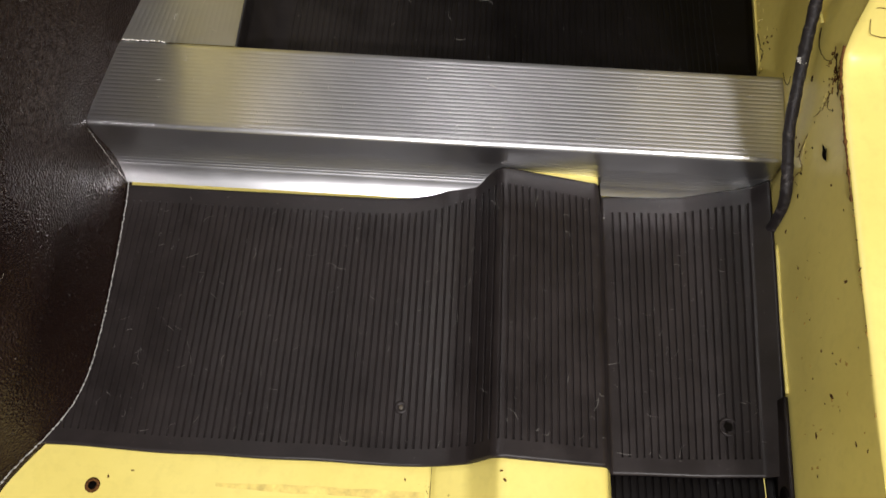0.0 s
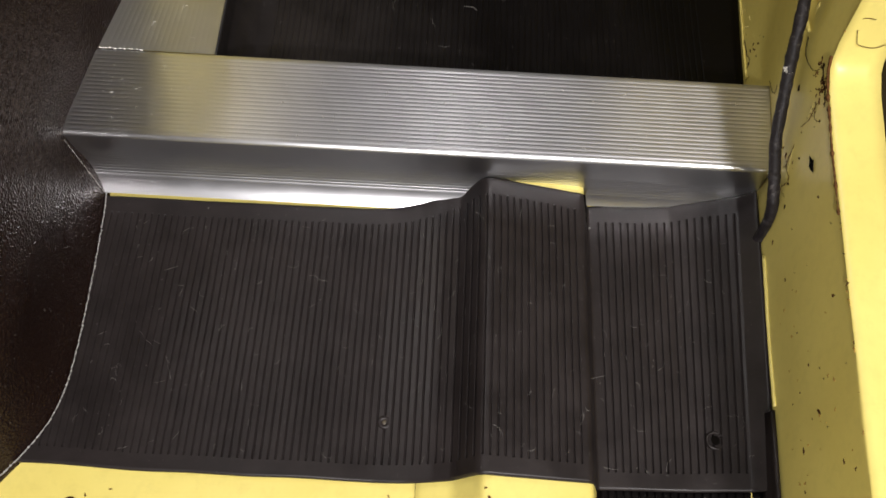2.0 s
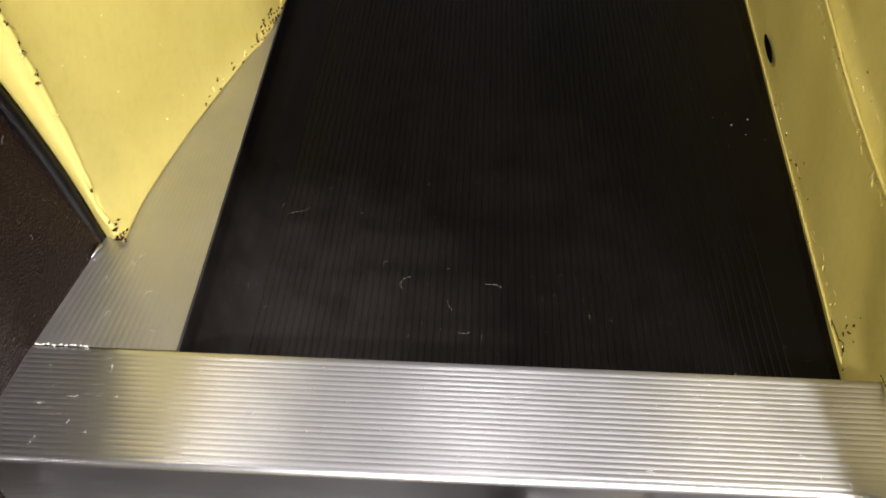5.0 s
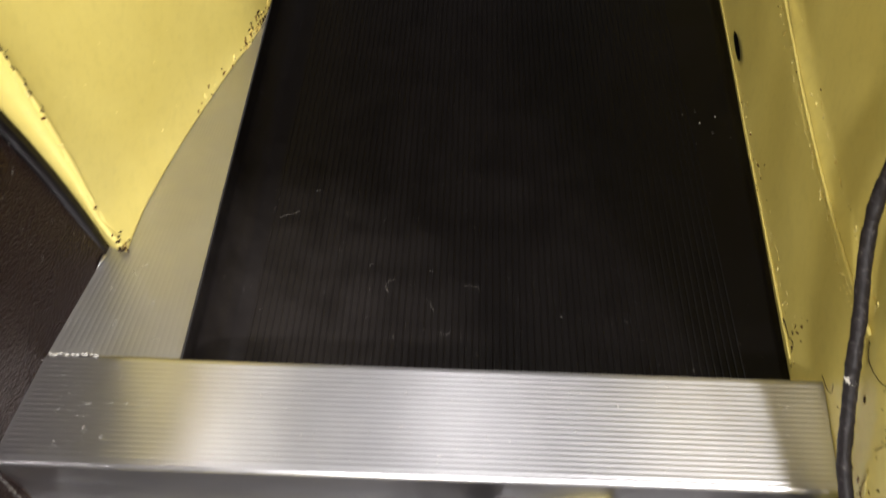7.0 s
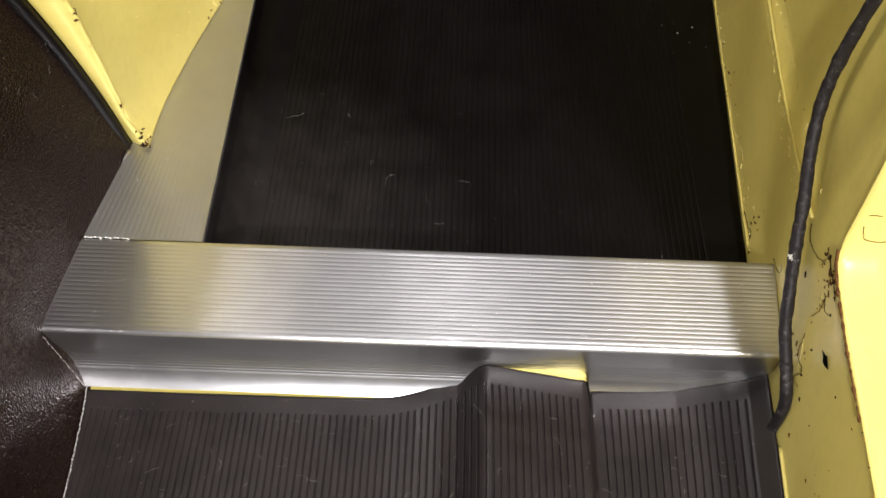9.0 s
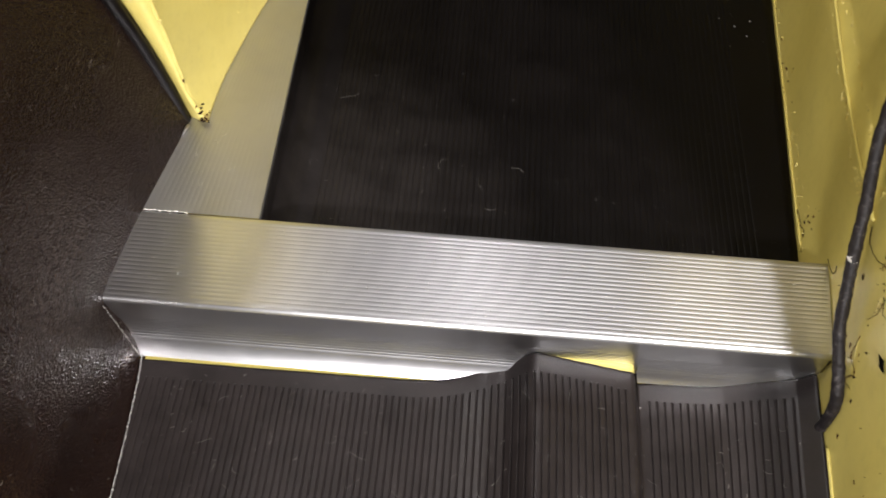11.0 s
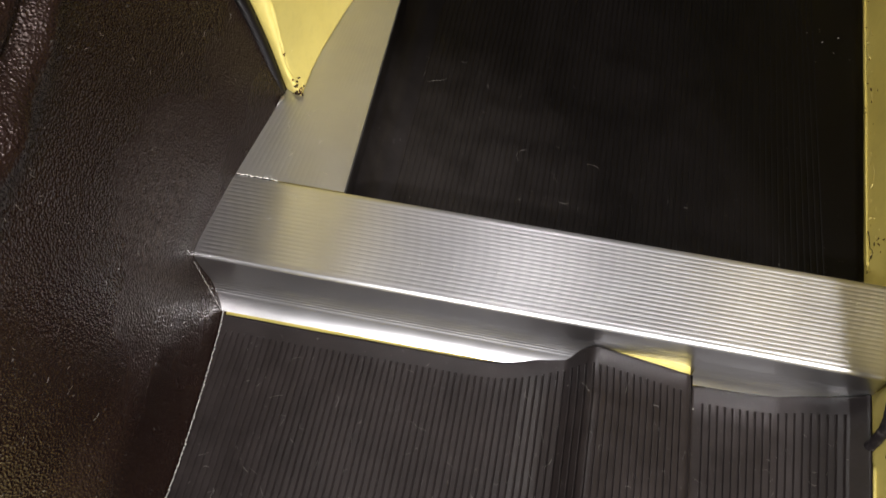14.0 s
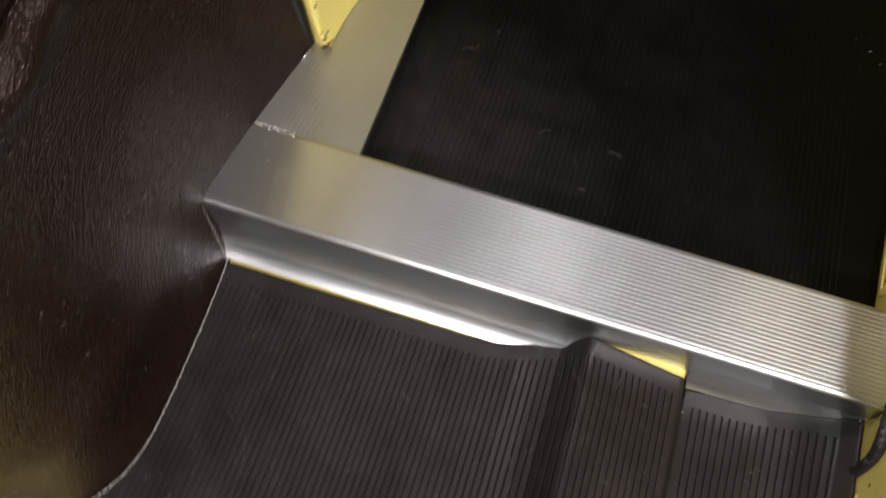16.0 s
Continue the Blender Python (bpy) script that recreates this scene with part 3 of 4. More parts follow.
# ---- vinyl side panel ----
def build_vinyl_panel():
    def crease(y):
        return lerp_table([(-0.30, 0.149), (-0.076, 0.193), (-0.050, 0.196), (-0.020, 0.202), (0.0, 0.210), (0.10, 0.264)], y)

    def place(y, z):
        x = vinyl_x(y, z)
        d = z - crease(y)
        x += 0.014 * math.exp(-(d / 0.0125) ** 2) * (0.75 + 0.5 * noise.noise(Vector((y * 25, 3, 1)))) - 0.006 * math.exp(-((d - 0.014) / 0.004) ** 2) + 0.007 * math.exp(-((d - 0.027) / 0.009) ** 2)
        if d > 0.030:
            x -= 1.6 * (d - 0.030) ** 2
        x += 0.0025 * noise.noise(Vector((y * 9, z * 9, 7))) * min(max(z / 0.06, 0.0), 1.0)
        return (x, y, z)

    bm = bmesh.new()
    ys = steps(-0.60, -0.26, 14) + steps(-0.25, 0.02, 60) + steps(0.03, 0.155, 16)
    grid(bm, ys, steps(-0.078, -0.05, 4) + steps(-0.045, 0.15, 30) + steps(0.155, 0.33, 60), place, lambda y, z: (-0.006, 0, 0))
    panel = tagged(part("vinyl_panel", bm, VINYL), "black grained vinyl covering on the leaning side panel", "trim panel")
    bm = bmesh.new()
    pts = []
    for y in steps(-0.255, -0.014, 420):
        z = mat_z(0.02, y) + 0.0012
        pts.append((vinyl_x(y, z) + 0.0016 + 0.0005 * noise.noise(Vector((y * 260, 0, 0))), y, z + 0.0003 * noise.noise(Vector((y * 300, 4, 0)))))
    tube(bm, pts, lambda s: max(0.00012, 0.00042 + 0.0008 * noise.noise(Vector((s * 190, 0, 0)))), 5)
    part("cut_edge", bm, FRAY, panel, "pale frayed cut edge of the vinyl")
    bm = bmesh.new()
    pts = []
    for s in steps(0, 1, 40):
        z = -0.002 - 0.048 * s
        pts.append((vinyl_x(-0.002, z) + 0.0012, -0.0035 - 0.011 * s * s + 0.0006 * noise.noise(Vector((s * 20, 8, 0))), z))
    tube(bm, pts, lambda s: max(0.00005, 0.00018 + 0.0006 * noise.noise(Vector((s * 26, 2, 0)))), 5)
    part("cut_edge", bm, FRAY, panel)
    return panel


build_vinyl_panel()


# ---- yellow wheel arch ----
ARCH_BASE = [(0.0346, 0.152, -0.0006), (0.0367, 0.19, -0.0006), (0.0440, 0.236, -0.0006), (0.0540, 0.284, -0.0006), (0.0680, 0.341, -0.0006), (0.0790, 0.380, -0.0006), (0.0845, 0.426, -0.0006), (0.0870, 0.50, -0.0006), (0.088, 0.70, -0.0006)]


def build_wheel_arch():
    base = curve_points(ARCH_BASE, 8)
    thing = empty("wheel_arch", "yellow painted steel wheel arch standing on the edging", "wheel arch")

    def place(i, z):
        b = base[i]
        x, y = b.x - 0.06 * z - 0.25 * z * z, b.y - 0.13 * z
        k = max(0.0, 1 - i / 24) ** 2 * min(z / 0.03, 1.0)
        x += k * (-0.0099 + 0.0976 * z - 0.14 * z * z)
        y += k * (0.0002 + 0.1473 * z - 0.429 * z * z)
        return (x, y, z - 0.0006)

    bm = bmesh.new()
    zs = [0, 0.002, 0.004, 0.007, 0.011, 0.016] + steps(0.024, 0.34, 24)
    grid(bm, list(range(len(base))), zs, place, lambda i, z: (-0.0015, 0.0, 0))
    part("arch_panel", bm, PAINT, thing)

    def flange(f, z):
        ridge = Vector(place(0, z))
        edge = Vector((0.0207 - 0.0624 * z - 0.39 * z * z, 0.155 - 0.0502 * z - 0.429 * z * z, z - 0.0006))
        bow = 0.0025 * math.sin(math.pi * f)
        return ridge.lerp(edge, f) + Vector((bow, -bow, 0))

    bm = bmesh.new()
    grid(bm, steps(0, 1, 8), zs, flange, lambda f, z: (-0.001, 0.0012, 0))
    part("flange", bm, PAINT, thing, "narrow bright flange along the arch front")
    bm = bmesh.new()
    tube(bm, [flange(1, z) + Vector((-0.0038, -0.0040, -0.001)) for z in zs], 0.0047, 12)
    part("edge_piping", bm, RUBBER_DARK, thing, "black rubber edge piping")
    bm = bmesh.new()
    tube(bm, [Vector(place(0, z)) + Vector((-0.0010 + 0.0009 * noise.noise(Vector((z * 70, 0, 2))), 0.0004 + 0.0008 * noise.noise(Vector((z * 55, 6, 2))), 0)) for z in steps(0.0, 0.34, 90)],
         lambda s: 0.0019 + 0.0006 * noise.noise(Vector((s * 30, 0, 9))), 14)
    part("folded_edge", bm, PAINT, thing)
    bm = bmesh.new()
    y = 0.452
    bmesh.ops.create_uvsphere(bm, u_segments=14, v_segments=8, radius=0.006, matrix=pose(0.0850, y, 0.022) @ Matrix.Diagonal((0.2, 1, 1, 1)))
    part("hole", bm, DARK_HOLE, thing, "dark round hole")
    # rust where the foot of the arch meets the edging
    for k in range(44):
        i = random.choice([0, 0, 1, 1, 2] + list(range(24, 44)))
        p = Vector(place(i, random.uniform(0.001, 0.012 if i > 3 else 0.005)))
        chip(thing, p + Vector((0.0006, -0.0006, 0)), Vector((1, -0.5, 0.1)), random.choice([0.0005, 0.0008, 0.0012, 0.0016]), random.choice([RUST, RUST, FLAKE]), random.uniform(1.2, 3))
    for k in range(16):
        p = flange(random.uniform(0.0, 0.12), random.choice([0.006, 0.012, 0.02, 0.04, 0.10, 0.12, 0.14]) + random.uniform(-0.005, 0.005))
        chip(thing, p + Vector((0.0014, -0.0012, 0)), Vector((0.8, -0.6, 0.1)), random.choice([0.0005, 0.0008, 0.0013]), random.choice([RUST, FLAKE]), random.uniform(1.2, 3))
    for k in range(16):
        p = flange(random.uniform(0.0, 0.8), random.uniform(0.001, 0.005)) if k < 9 else Vector(place(random.choice([0, 1, 2, 3]), random.uniform(0.001, 0.014)))
        chip(thing, p + Vector((0.0012, -0.0014, 0)), Vector((0.7, -0.7, 0.3)), random.choice([0.0007, 0.0011, 0.0015]), RUST_DARK, random.uniform(1.2, 2.5))
    for k in range(12):
        p = Vector(place(random.randint(38, 46), random.uniform(0.002, 0.016)))
        chip(thing, p + Vector((0.0008, -0.0004, 0)), Vector((0.9, -0.4, 0.1)), random.choice([0.0008, 0.0012, 0.0017]), random.choice([RUST_DARK, RUST]), random.uniform(1.2, 2.5))
    # scab of old sealer and rust where the arch foot nears the tray
    for k in range(34):
        i = random.randint(36, 47)
        p = Vector(place(i, abs(random.gauss(0, 0.006)) + 0.001))
        chip(thing, p + Vector((0.0003 + 0.0002 * (k > 12), -0.0001, 0)), Vector((1, -0.3, 0.1)), random.uniform(0.002, 0.0045) if k < 12 else random.uniform(0.0006, 0.0018), OCHRE if k < 12 else random.choice([RUST, RUST_DARK]), random.uniform(1.2, 2.2))
    # cracked paint along the crest
    for k in range(6):
        z = random.choice([0.128, 0.142, 0.150, 0.158, 0.168]) + random.uniform(-0.006, 0.006)
        c = Vector(place(0, z)) + Vector((0.0012, -0.0012, 0))
        bm = bmesh.new()
        tube(bm, [c + Vector((random.gauss(0, 0.0005) + 0.0005 * j * random.choice([1, 0.3]), random.gauss(0, 0.0006), 0.0011 * j * random.choice([1, -0.5]))) for j in range(5)], lambda s: 0.0004 * (1.2 - s), 5)
        part("paint_crack", bm, RUST_DARK, thing)
    for k in range(9):
        p = Vector(place(random.randint(3, 26), random.uniform(0.02, 0.12)))
        chip(thing, p + Vector((0.0004, 0, 0)), Vector((1, -0.2, 0.1)), random.choice([0.0005, 0.0009]), FLAKE, 1.5)
    return thing


def chip(parent, centre, normal, size, mat=None, stretch=2.0, spin=None):
    """A flake of bare rusty metal, slightly proud, with a ragged outline."""
    bm = bmesh.new()
    q = normal.normalized().to_track_quat("Z", "Y").to_matrix()
    spin = random.uniform(0, math.pi) if spin is None else spin
    ring = []
    for k in range(13):
        a = 2 * math.pi * k / 13
        r = size * random.uniform(0.30, 1.2)
        u, v = r * math.cos(a) * stretch * 0.7, r * math.sin(a) * 0.7
        ring.append(Vector((u * math.cos(spin) - v * math.sin(spin), u * math.sin(spin) + v * math.cos(spin), 0)))
    low = [bm.verts.new(centre + q @ (p - Vector((0, 0, 0.0008)))) for p in ring]
    high = [bm.verts.new(centre + q @ (p * 0.9)) for p in ring]
    bm.faces.new(high)
    for k in range(13):
        bm.faces.new((low[k], low[(k + 1) % 13], high[(k + 1) % 13], high[k]))
    return part("rust_chip", bm, mat or RUST, parent, smooth=False)


build_wheel_arch()


def rust_wall():
    clusters = [(0.024, 0.076, 0.006, 0.005, 8), (0.010, 0.080, 0.008, 0.004, 46), (0.001, 0.061, 0.006, 0.007, 14), (-0.014, 0.022, 0.008, 0.006, 9),
                (-0.10, 0.03, 0.06, 0.03, 18), (0.115, -0.020, 0.006, 0.008, 10), (0.20, 0.071, 0.09, 0.004, 10), (0.25, -0.02, 0.09, 0.006, 4)]
    for cy, cz, sy, sz, n in clusters:
        for _ in range(n):
            y, z = random.gauss(cy, sy), random.gauss(cz, sz)
            if z > lerp_table(WALL_TOP, y) - 0.003 or z < -0.034:
                continue
            x = wall_face(y, (z + 0.085) / (lerp_table(WALL_TOP, y) + 0.085))[0]
            chip(WALL, Vector((x - 0.0004, y, z)), Vector((-1, 0, 0.05)), random.choice([0.0003, 0.0004, 0.0006, 0.0008, 0.0013]), stretch=random.uniform(1.2, 3.2))
    for _ in range(26):
        y = random.uniform(-0.2, 0.02)
        z = lerp_table(WALL_TOP, y) - random.uniform(0, 0.0015)
        chip(WALL, Vector((wall_x(y, z) - 0.0010, y, z)), Vector((-1, 0, 0.3)), random.uniform(0.0003, 0.0008), random.choice([RUST, STAIN, STAIN]), 2.6)
    for _ in range(36):
        y, z = random.uniform(-0.21, -0.09), random.uniform(-0.01, 0.062)
        chip(WALL, Vector((wall_face(y, (z + 0.085) / (lerp_table(WALL_TOP, y) + 0.085))[0] - 0.0002, y, z)), Vector((-1, 0, 0.05)), random.choice([0.0005, 0.0007, 0.001, 0.0015]), random.choice([STAIN, STAIN, STAIN, STAIN, RUST]), random.uniform(1.0, 2.2))
    bm = bmesh.new()
    x = wall_x(-0.030, 0.056) - 0.0014
    ring = [bm.verts.new((x, -0.030 + dy, 0.056 + dz)) for dy, dz in ((0.0068, -0.0004), (0.0018, 0.0022), (0.0008, 0.0036), (-0.0012, 0.0024), (-0.0062, 0.0006), (-0.0026, -0.0022), (0.0008, -0.0034), (0.0022, -0.0018))]
    bm.faces.new(ring)
    part("rust_hole", bm, DARK_HOLE, WALL, "dark ragged rust hole")
    # pale flakes and dark specks along the seam
    for _ in range(80):
        y = 0.06 + abs(random.gauss(0, 0.14))
        z = lerp_table(SEAM, y) + random.choice([-1, 1]) * random.uniform(0.003, 0.012)
        x = wall_face(y, (z + 0.085) / (lerp_table(WALL_TOP, y) + 0.085))[0]
        chip(WALL, Vector((x - 0.0003, y, z)), Vector((-1, 0, 0.05)), random.choice([0.0006, 0.0009, 0.0014, 0.002]), random.choice([FLAKE, FLAKE, OCHRE]), random.uniform(1.5, 3.5))
    for _ in range(110):
        y = random.uniform(0.06, 0.40)
        z = lerp_table(SEAM, y) + random.choice([-0.010, -0.004, 0.007]) + random.gauss(0, 0.0025)
        x = wall_face(y, (z + 0.085) / (lerp_table(WALL_TOP, y) + 0.085))[0]
        chip(WALL, Vector((x - 0.0002, y, z)), Vector((-1, 0, 0.05)), random.choice([0.0006, 0.0009, 0.0013]), random.choice([FLAKE, FLAKE, FLAKE, OCHRE]), random.uniform(2.0, 5.0), random.gauss(0, 0.3))
    for _ in range(60):
        y = random.uniform(0.12, 0.36)
        z = TRAY_Z + 0.004 + abs(random.gauss(0, 0.008))
        x = wall_face(y, (z + 0.085) / (lerp_table(WALL_TOP, y) + 0.085))[0]
        chip(WALL, Vector((x - 0.0002, y, z)), Vector((-1, 0, 0.05)), random.choice([0.0006, 0.0009, 0.0014]), random.choice([FLAKE, FLAKE, OCHRE]), random.uniform(2.0, 4.0), random.gauss(0, 0.4))
    for _ in range(20):
        y = random.uniform(0.09, 0.36)
        z = TRAY_Z + random.uniform(0.001, 0.016)
        chip(WALL, Vector((wall_x(y, z) - 0.0014, y, z)), Vector((-1, 0, 0.05)), random.choice([0.0004, 0.0007, 0.0011]), random.choice([FLAKE, FLAKE, RUST]), random.uniform(1.5, 3.5))
    # cracks in the paint
    cracks = [([(0.0524, 0.0695), (0.0463, 0.0637), (0.0351, 0.0655), (0.0236, 0.0737), (0.0204, 0.0842)], RUST_DARK, 0.00045),
              ([(0.0204, 0.0842), (0.0128, 0.0815), (0.0027, 0.0812), (-0.006, 0.079)], RUST_DARK, 0.0008),
              ([(0.0026, 0.0703), (0.0009, 0.0616), (0.0, 0.0572), (0.0034, 0.045)], RUST, 0.0004),
              ([(0.004, 0.0690), (-0.004, 0.0650), (-0.0098, 0.0707)], RUST_DARK, 0.0004),
              ([(0.007, 0.066), (0.002, 0.058), (0.0035, 0.052)], FLAKE, 0.00035),
              ([(-0.0027, 0.0345), (-0.0088, 0.0215), (-0.0202, 0.023), (-0.019, 0.011), (-0.0273, 0.0144)], RUST, 0.0004),
              ([(-0.004, 0.032), (-0.012, 0.024), (-0.016, 0.018)], FLAKE, 0.00035),
              ([(0.0728, 0.0003), (0.0610, 0.0040), (0.0575, 0.0085), (0.060, 0.0125)], RUST_DARK, 0.0005),
              ([(0.135, -0.030), (0.120, -0.028), (0.112, -0.024), (0.108, -0.030)], RUST_DARK, 0.0006)]
    for knots, mat, wide in cracks:
        pts = []
        for p in curve_points([(0, y, z) for y, z in knots], 8):
            y, z = p.y + 0.0011 * noise.noise(p * 420), p.z + 0.0011 * noise.noise(p * 420 + Vector((9, 0, 0)))
            top = lerp_table(WALL_TOP, y)
            z = min(z, top - 0.001)
            pts.append((wall_face(y, (z + 0.085) / (top + 0.085))[0] - 0.0003, y, z))
        bm = bmesh.new()
        seed = random.random() * 50
        tube(bm, pts, lambda s: 0.7 * wide * (0.55 + 0.9 * abs(noise.noise(Vector((s * 22, seed, 0))))) * (1.1 - 0.5 * s), 5)
        part("paint_crack", bm, mat, WALL)
    for y, z, size in ((0.0307, 0.0476, 0.0017), (-0.0154, 0.0397, 0.0012), (-0.0341, 0.0134, 0.0011), (-0.0098, 0.0707, 0.0011), (-0.022, 0.021, 0.0013), (0.110, -0.027, 0.0016), (0.118, -0.022, 0.0011)):
        chip(WALL, Vector((wall_face(y, (z + 0.085) / (lerp_table(WALL_TOP, y) + 0.085))[0] - 0.0005, y, z)), Vector((-1, 0, 0.05)), size, RUST_DARK, 1.8)
    # rusty lip along the sill, and the joints of a small tab at its upper end
    bm = bmesh.new()
    tube(bm, [(wall_x(y, lerp_table(WALL_TOP, y)) - 0.0013, y, lerp_table(WALL_TOP, y) - 0.0008) for y in steps(-0.075, 0.016, 60)], lambda s: max(0.0001, 0.0005 + 0.0011 * noise.noise(Vector((s * 24, 5, 0))) + 0.0004 * s), 5)
    part("rusty_lip", bm, RUST, WALL)
    for knots in ([(0.4655, 0.1165), (0.468, 0.110), (0.4705, 0.1065), (0.4795, 0.105), (0.486, 0.1085)], [(0.465, 0.124), (0.4675, 0.1245), (0.472, 0.1239)]):
        bm = bmesh.new()
        tube(bm, [(p.x, 0.0189 + 0.147 * (p.z - 0.128), p.z) for p in curve_points([(x, 0, z) for x, z in knots], 6)], 0.00022, 5)
        part("tab_joint", bm, RUST, WALL)
    # rounded foot of the wall beside the mat
    bm = bmesh.new()
    tube(bm, [(wall_x(y, -0.024) - 0.0004, y, -0.0245 - 0.001 * math.sin(y * 40)) for y in steps(-0.150, -0.05, 20)], 0.0013, 6)
    part("wall_foot", bm, PAINT, WALL)
    bm = bmesh.new()
    tube(bm, [(wall_x(y, TRAY_Z + 0.004) - 0.0006, y, TRAY_Z + 0.004 + 0.0006 * noise.noise(Vector((y * 40, 3, 0)))) for y in steps(0.10, 0.60, 60)], 0.0008, 6)
    part("wall_foot", bm, PAINT, WALL)


rust_wall()


def rust_floor():
    for _ in range(22):
        x, y = random.uniform(-0.01, 0.33), random.uniform(-0.30, -0.205)
        chip(FLOOR, Vector((x, y, floor_z(x) + 0.0004)), Vector((0, 0, 1)), random.choice([0.0004, 0.0006, 0.0010]))
    bm = bmesh.new()
    grid(bm, steps(0.112, 0.238, 24), steps(0, 1, 2), lambda x, f: (x, -0.2165 - 0.0022 * f + (f - 0.5) * -0.0026 * min((x - 0.112) / 0.04, 1.0) - 0.0012 * noise.noise(Vector((x * 60, f * 3, 0))), floor_z(x) + 0.00015), lambda x, f: (0, 0, -0.0004))
    part("sealer_smear", bm, OCHRE, FLOOR, "dull ochre smear of old sealer", smooth=False)
    bm = bmesh.new()
    tube(bm, [(0.2412 + 0.0003 * noise.noise(Vector((y * 90, 0, 0))), y, floor_z(0.2405) + 0.0002) for y in steps(-0.26, -0.196, 30)], lambda f: 0.0005 + 0.0003 * noise.noise(Vector((f * 30, 0, 0))), 5)
    part("panel_gap", bm, RUST_DARK, FLOOR, "dark dirty joint between floor panels")
    for _ in range(16):
        x, y = 0.241 - abs(random.gauss(0, 0.004)), random.uniform(-0.225, -0.203)
        chip(FLOOR, Vector((x, y, floor_z(x) + 0.0003)), Vector((0, 0, 1)), random.choice([0.0003, 0.0005, 0.0008]), random.choice([RUST, OCHRE]))
    for x, y in ((0.047, -0.216), (0.061, -0.212), (0.281, -0.207), (0.283, -0.212)):
        chip(FLOOR, Vector((x, y, floor_z(x) + 0.0004)), Vector((0, 0, 1)), 0.0011)


rust_floor()


# ---- cable ----
def build_cable():
    route = [(0.457, -0.040, -0.050), (0.4585, -0.036, -0.032), (0.4588, -0.034, -0.019), (0.4575, -0.030, -0.001), (0.4555, -0.020, 0.012), (0.455, -0.010, 0.0180), (0.4545, 0.006, 0.0270), (0.4545, 0.020, 0.041), (0.4545, 0.034, 0.056),
             (0.4548, 0.046, 0.069), (0.456, 0.060, 0.083), (0.4575, 0.077, 0.0955), (0.459, 0.092, 0.110), (0.460, 0.102, 0.128), (0.4605, 0.106, 0.155), (0.462, 0.106, 0.20), (0.466, 0.10, 0.30)]
    pts = curve_points(route, 14)
    bm = bmesh.new()
    tube(bm, pts, lambda s: 0.0038 + 0.00008 * math.sin(s * 330) + 0.0006 * noise.noise(Vector((s * 40, 0, 0))), 14)
    cable = tagged(part("cable", bm, CLOTH), "black cloth-taped wiring cable running down the side wall", "cable")
    at = Vector((0.4545, 0.0365, 0.0590))
    for dx, dy, dz, size in ((-0.0036, -0.0022, 0.0016, 0.0013), (-0.0026, -0.0034, 0.0008, 0.0011), (-0.0041, -0.0006, 0.0010, 0.0010), (-0.0015, -0.0040, -0.0002, 0.0012), (0.0010, -0.0040, 0.0004, 0.0009)):
        side = Vector((dx, dy, dz))
        chip(cable, at + side * 1.02, side, size, HAIR, 1.8).name = "paint_fleck"
    return cable


build_cable()


# ---- lint ----
def hair(bm, x, y, z, size, radius):
    a, bend = random.uniform(0, 2 * math.pi), random.uniform(-1, 1) * 2.6
    p, pts = Vector((x, y, 0)), []
    for k in range(7):
        pts.append((p.x, p.y, z + 0.0004 * math.sin(k)))
        a += bend / 6 + random.uniform(-0.25, 0.25)
        p += Vector((math.cos(a), math.sin(a), 0)) * size / 6
    tube(bm, pts, radius, 4)


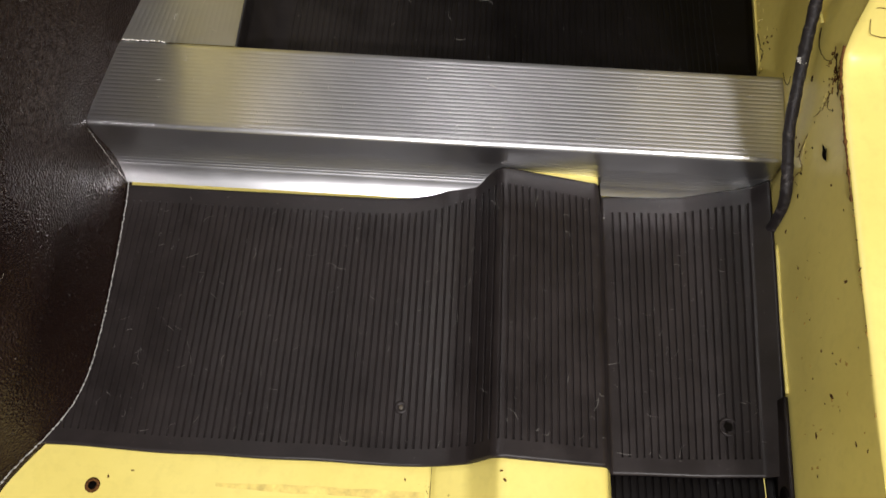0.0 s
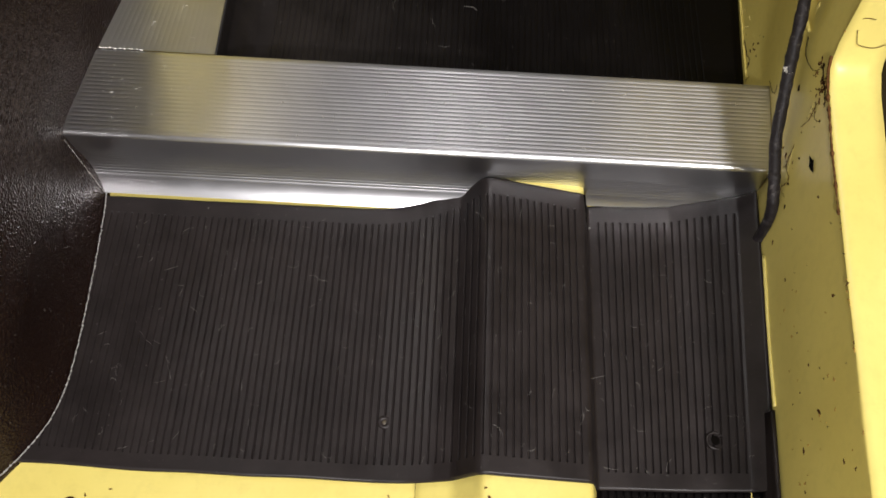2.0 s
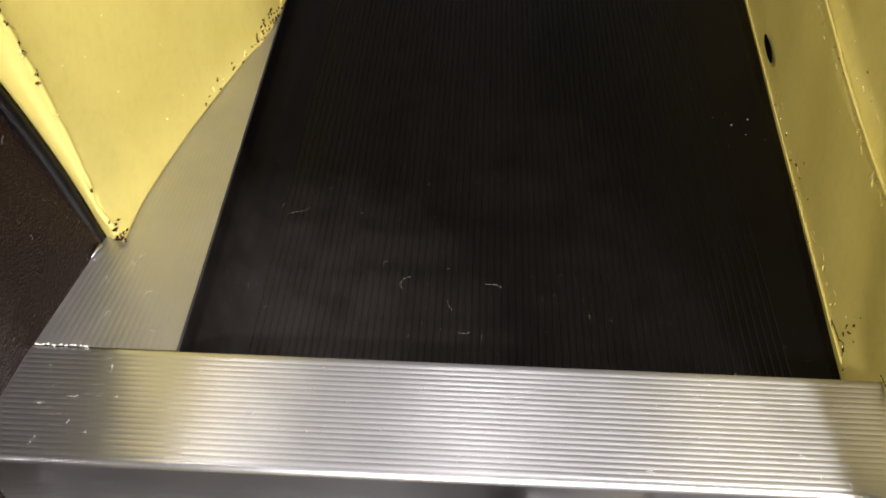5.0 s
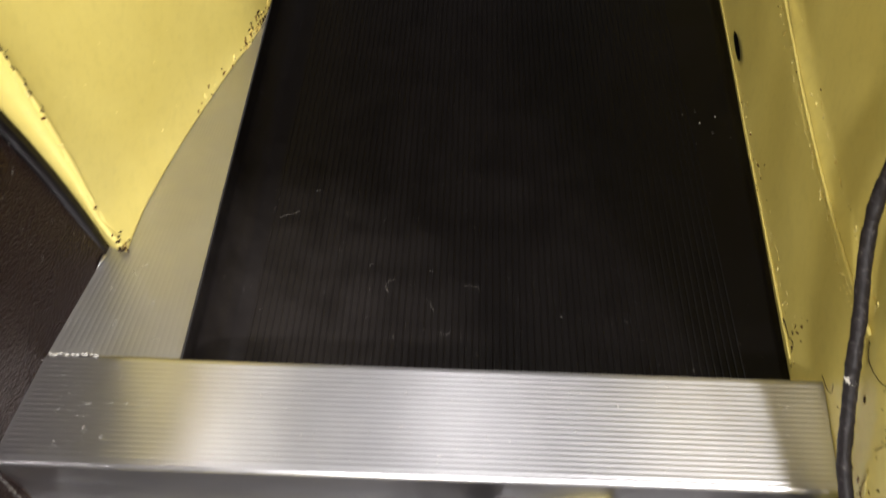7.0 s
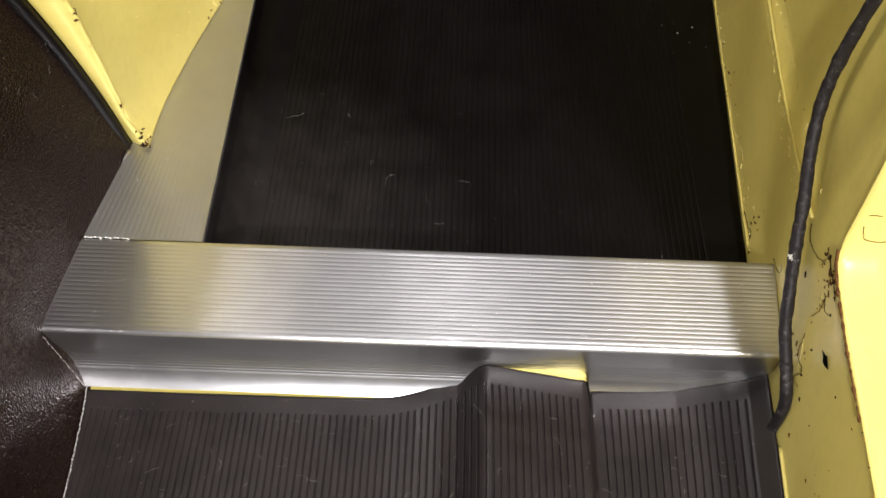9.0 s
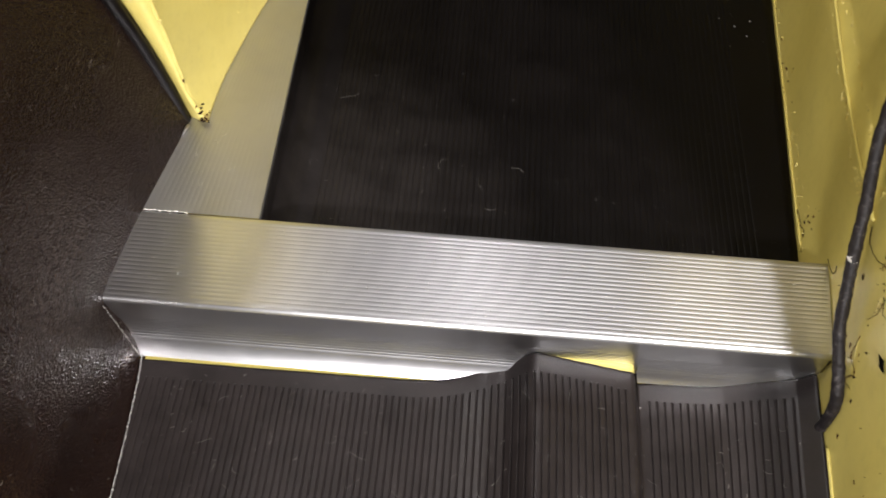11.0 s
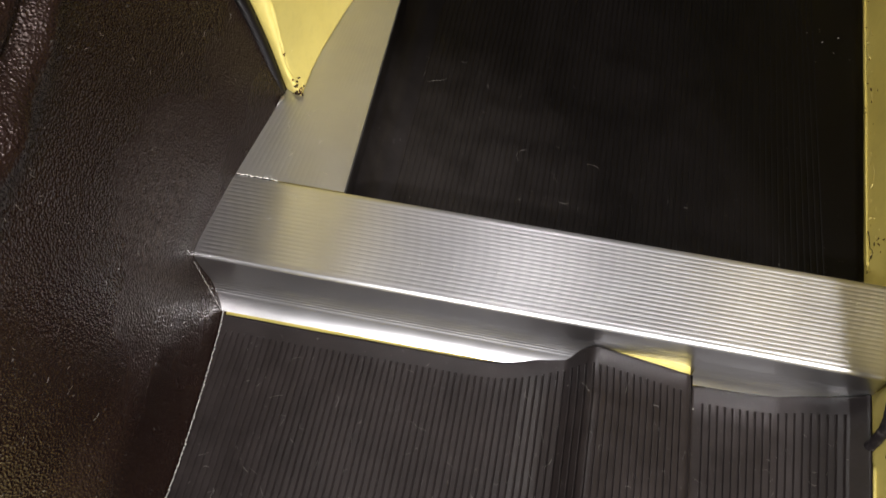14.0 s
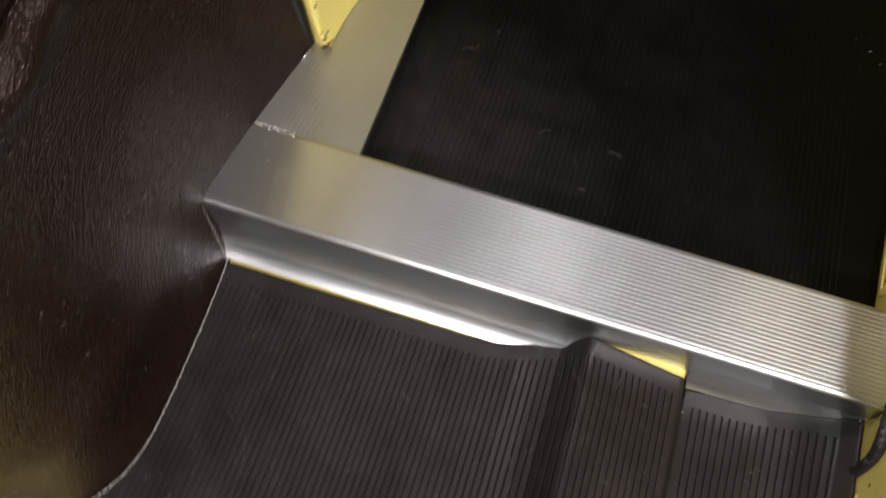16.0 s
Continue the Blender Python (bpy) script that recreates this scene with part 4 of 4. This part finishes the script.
def build_lint():
    bm = bmesh.new()
    for _ in range(230):
        x, y = random.uniform(0.03, 0.450), random.uniform(-0.19, -0.02)
        hair(bm, x, y, mat_z(x, y) + 0.0005, random.choice([0.0015, 0.002, 0.003, 0.004, 0.006, 0.009]), random.uniform(0.00006, 0.00012))
    bmesh.ops.create_icosphere(bm, subdivisions=1, radius=0.0008, matrix=pose(0.3505, -0.0235, mat_z(0.3505, -0.0235)))
    tagged(part("mat_lint", bm, LINT), "pale lint and hairs scattered on the footwell mat", "lint", kind="stuff")
    bm = bmesh.new()
    for _ in range(55):
        x, y = 0.10 + abs(random.gauss(0, 0.17)), random.uniform(0.085, 0.26)
        if x < 0.45:
            hair(bm, x, y, TRAY_Z + 0.0007, random.choice([0.002, 0.003, 0.005]), random.uniform(0.00004, 0.00008))
    for x, y, size in ((0.268, 0.154, 0.012), (0.205, 0.150, 0.016), (0.148, 0.243, 0.006), (0.120, 0.215, 0.016), (0.237, 0.135, 0.009), (0.240, 0.118, 0.009)):
        hair(bm, x, y, TRAY_Z + 0.0007, size, 0.00010)
    for _ in range(9):
        x, y = random.uniform(0.43, 0.475), random.uniform(0.30, 0.37)
        bmesh.ops.create_icosphere(bm, subdivisions=1, radius=random.choice([0.0003, 0.0004, 0.0006, 0.0009]), matrix=pose(x, y, TRAY_Z + 0.0006))
    tagged(part("platform_lint", bm, LINT), "pale lint and paint flecks on the platform mat", "lint", kind="stuff")
    bm = bmesh.new()
    for _ in range(120):
        x, y = random.uniform(0.02, 0.45), random.uniform(0.004, 0.068)
        hair(bm, x, y, 0.0003, random.choice([0.0012, 0.0015, 0.002, 0.003, 0.004, 0.006]), random.uniform(0.00005, 0.0001))
    for _ in range(6):
        hair(bm, random.uniform(0.03, 0.08), random.uniform(0.08, 0.15), 0.0002, 0.005, 0.0001)
    tagged(part("edging_lint", bm, HAIR), "short pale hairs on the aluminium edging", "lint", kind="stuff")

    bm = bmesh.new()
    for _ in range(130):
        y, z = random.uniform(-0.22, 0.14), random.uniform(0.0, 0.20)
        a, size, pts = random.uniform(0, 6.28), random.choice([0.0012, 0.002, 0.003, 0.005]), []
        for k in range(5):
            pts.append((vinyl_x(y, z) + 0.0035, y, z))
            a += random.uniform(-0.5, 0.5)
            y, z = y + math.cos(a) * size / 4, z + math.sin(a) * size / 4
        tube(bm, pts, random.uniform(0.00004, 0.00009), 4)
    tagged(part("panel_lint", bm, LINT), "fine pale dust hairs clinging to the vinyl panel", "lint", kind="stuff")


build_lint()
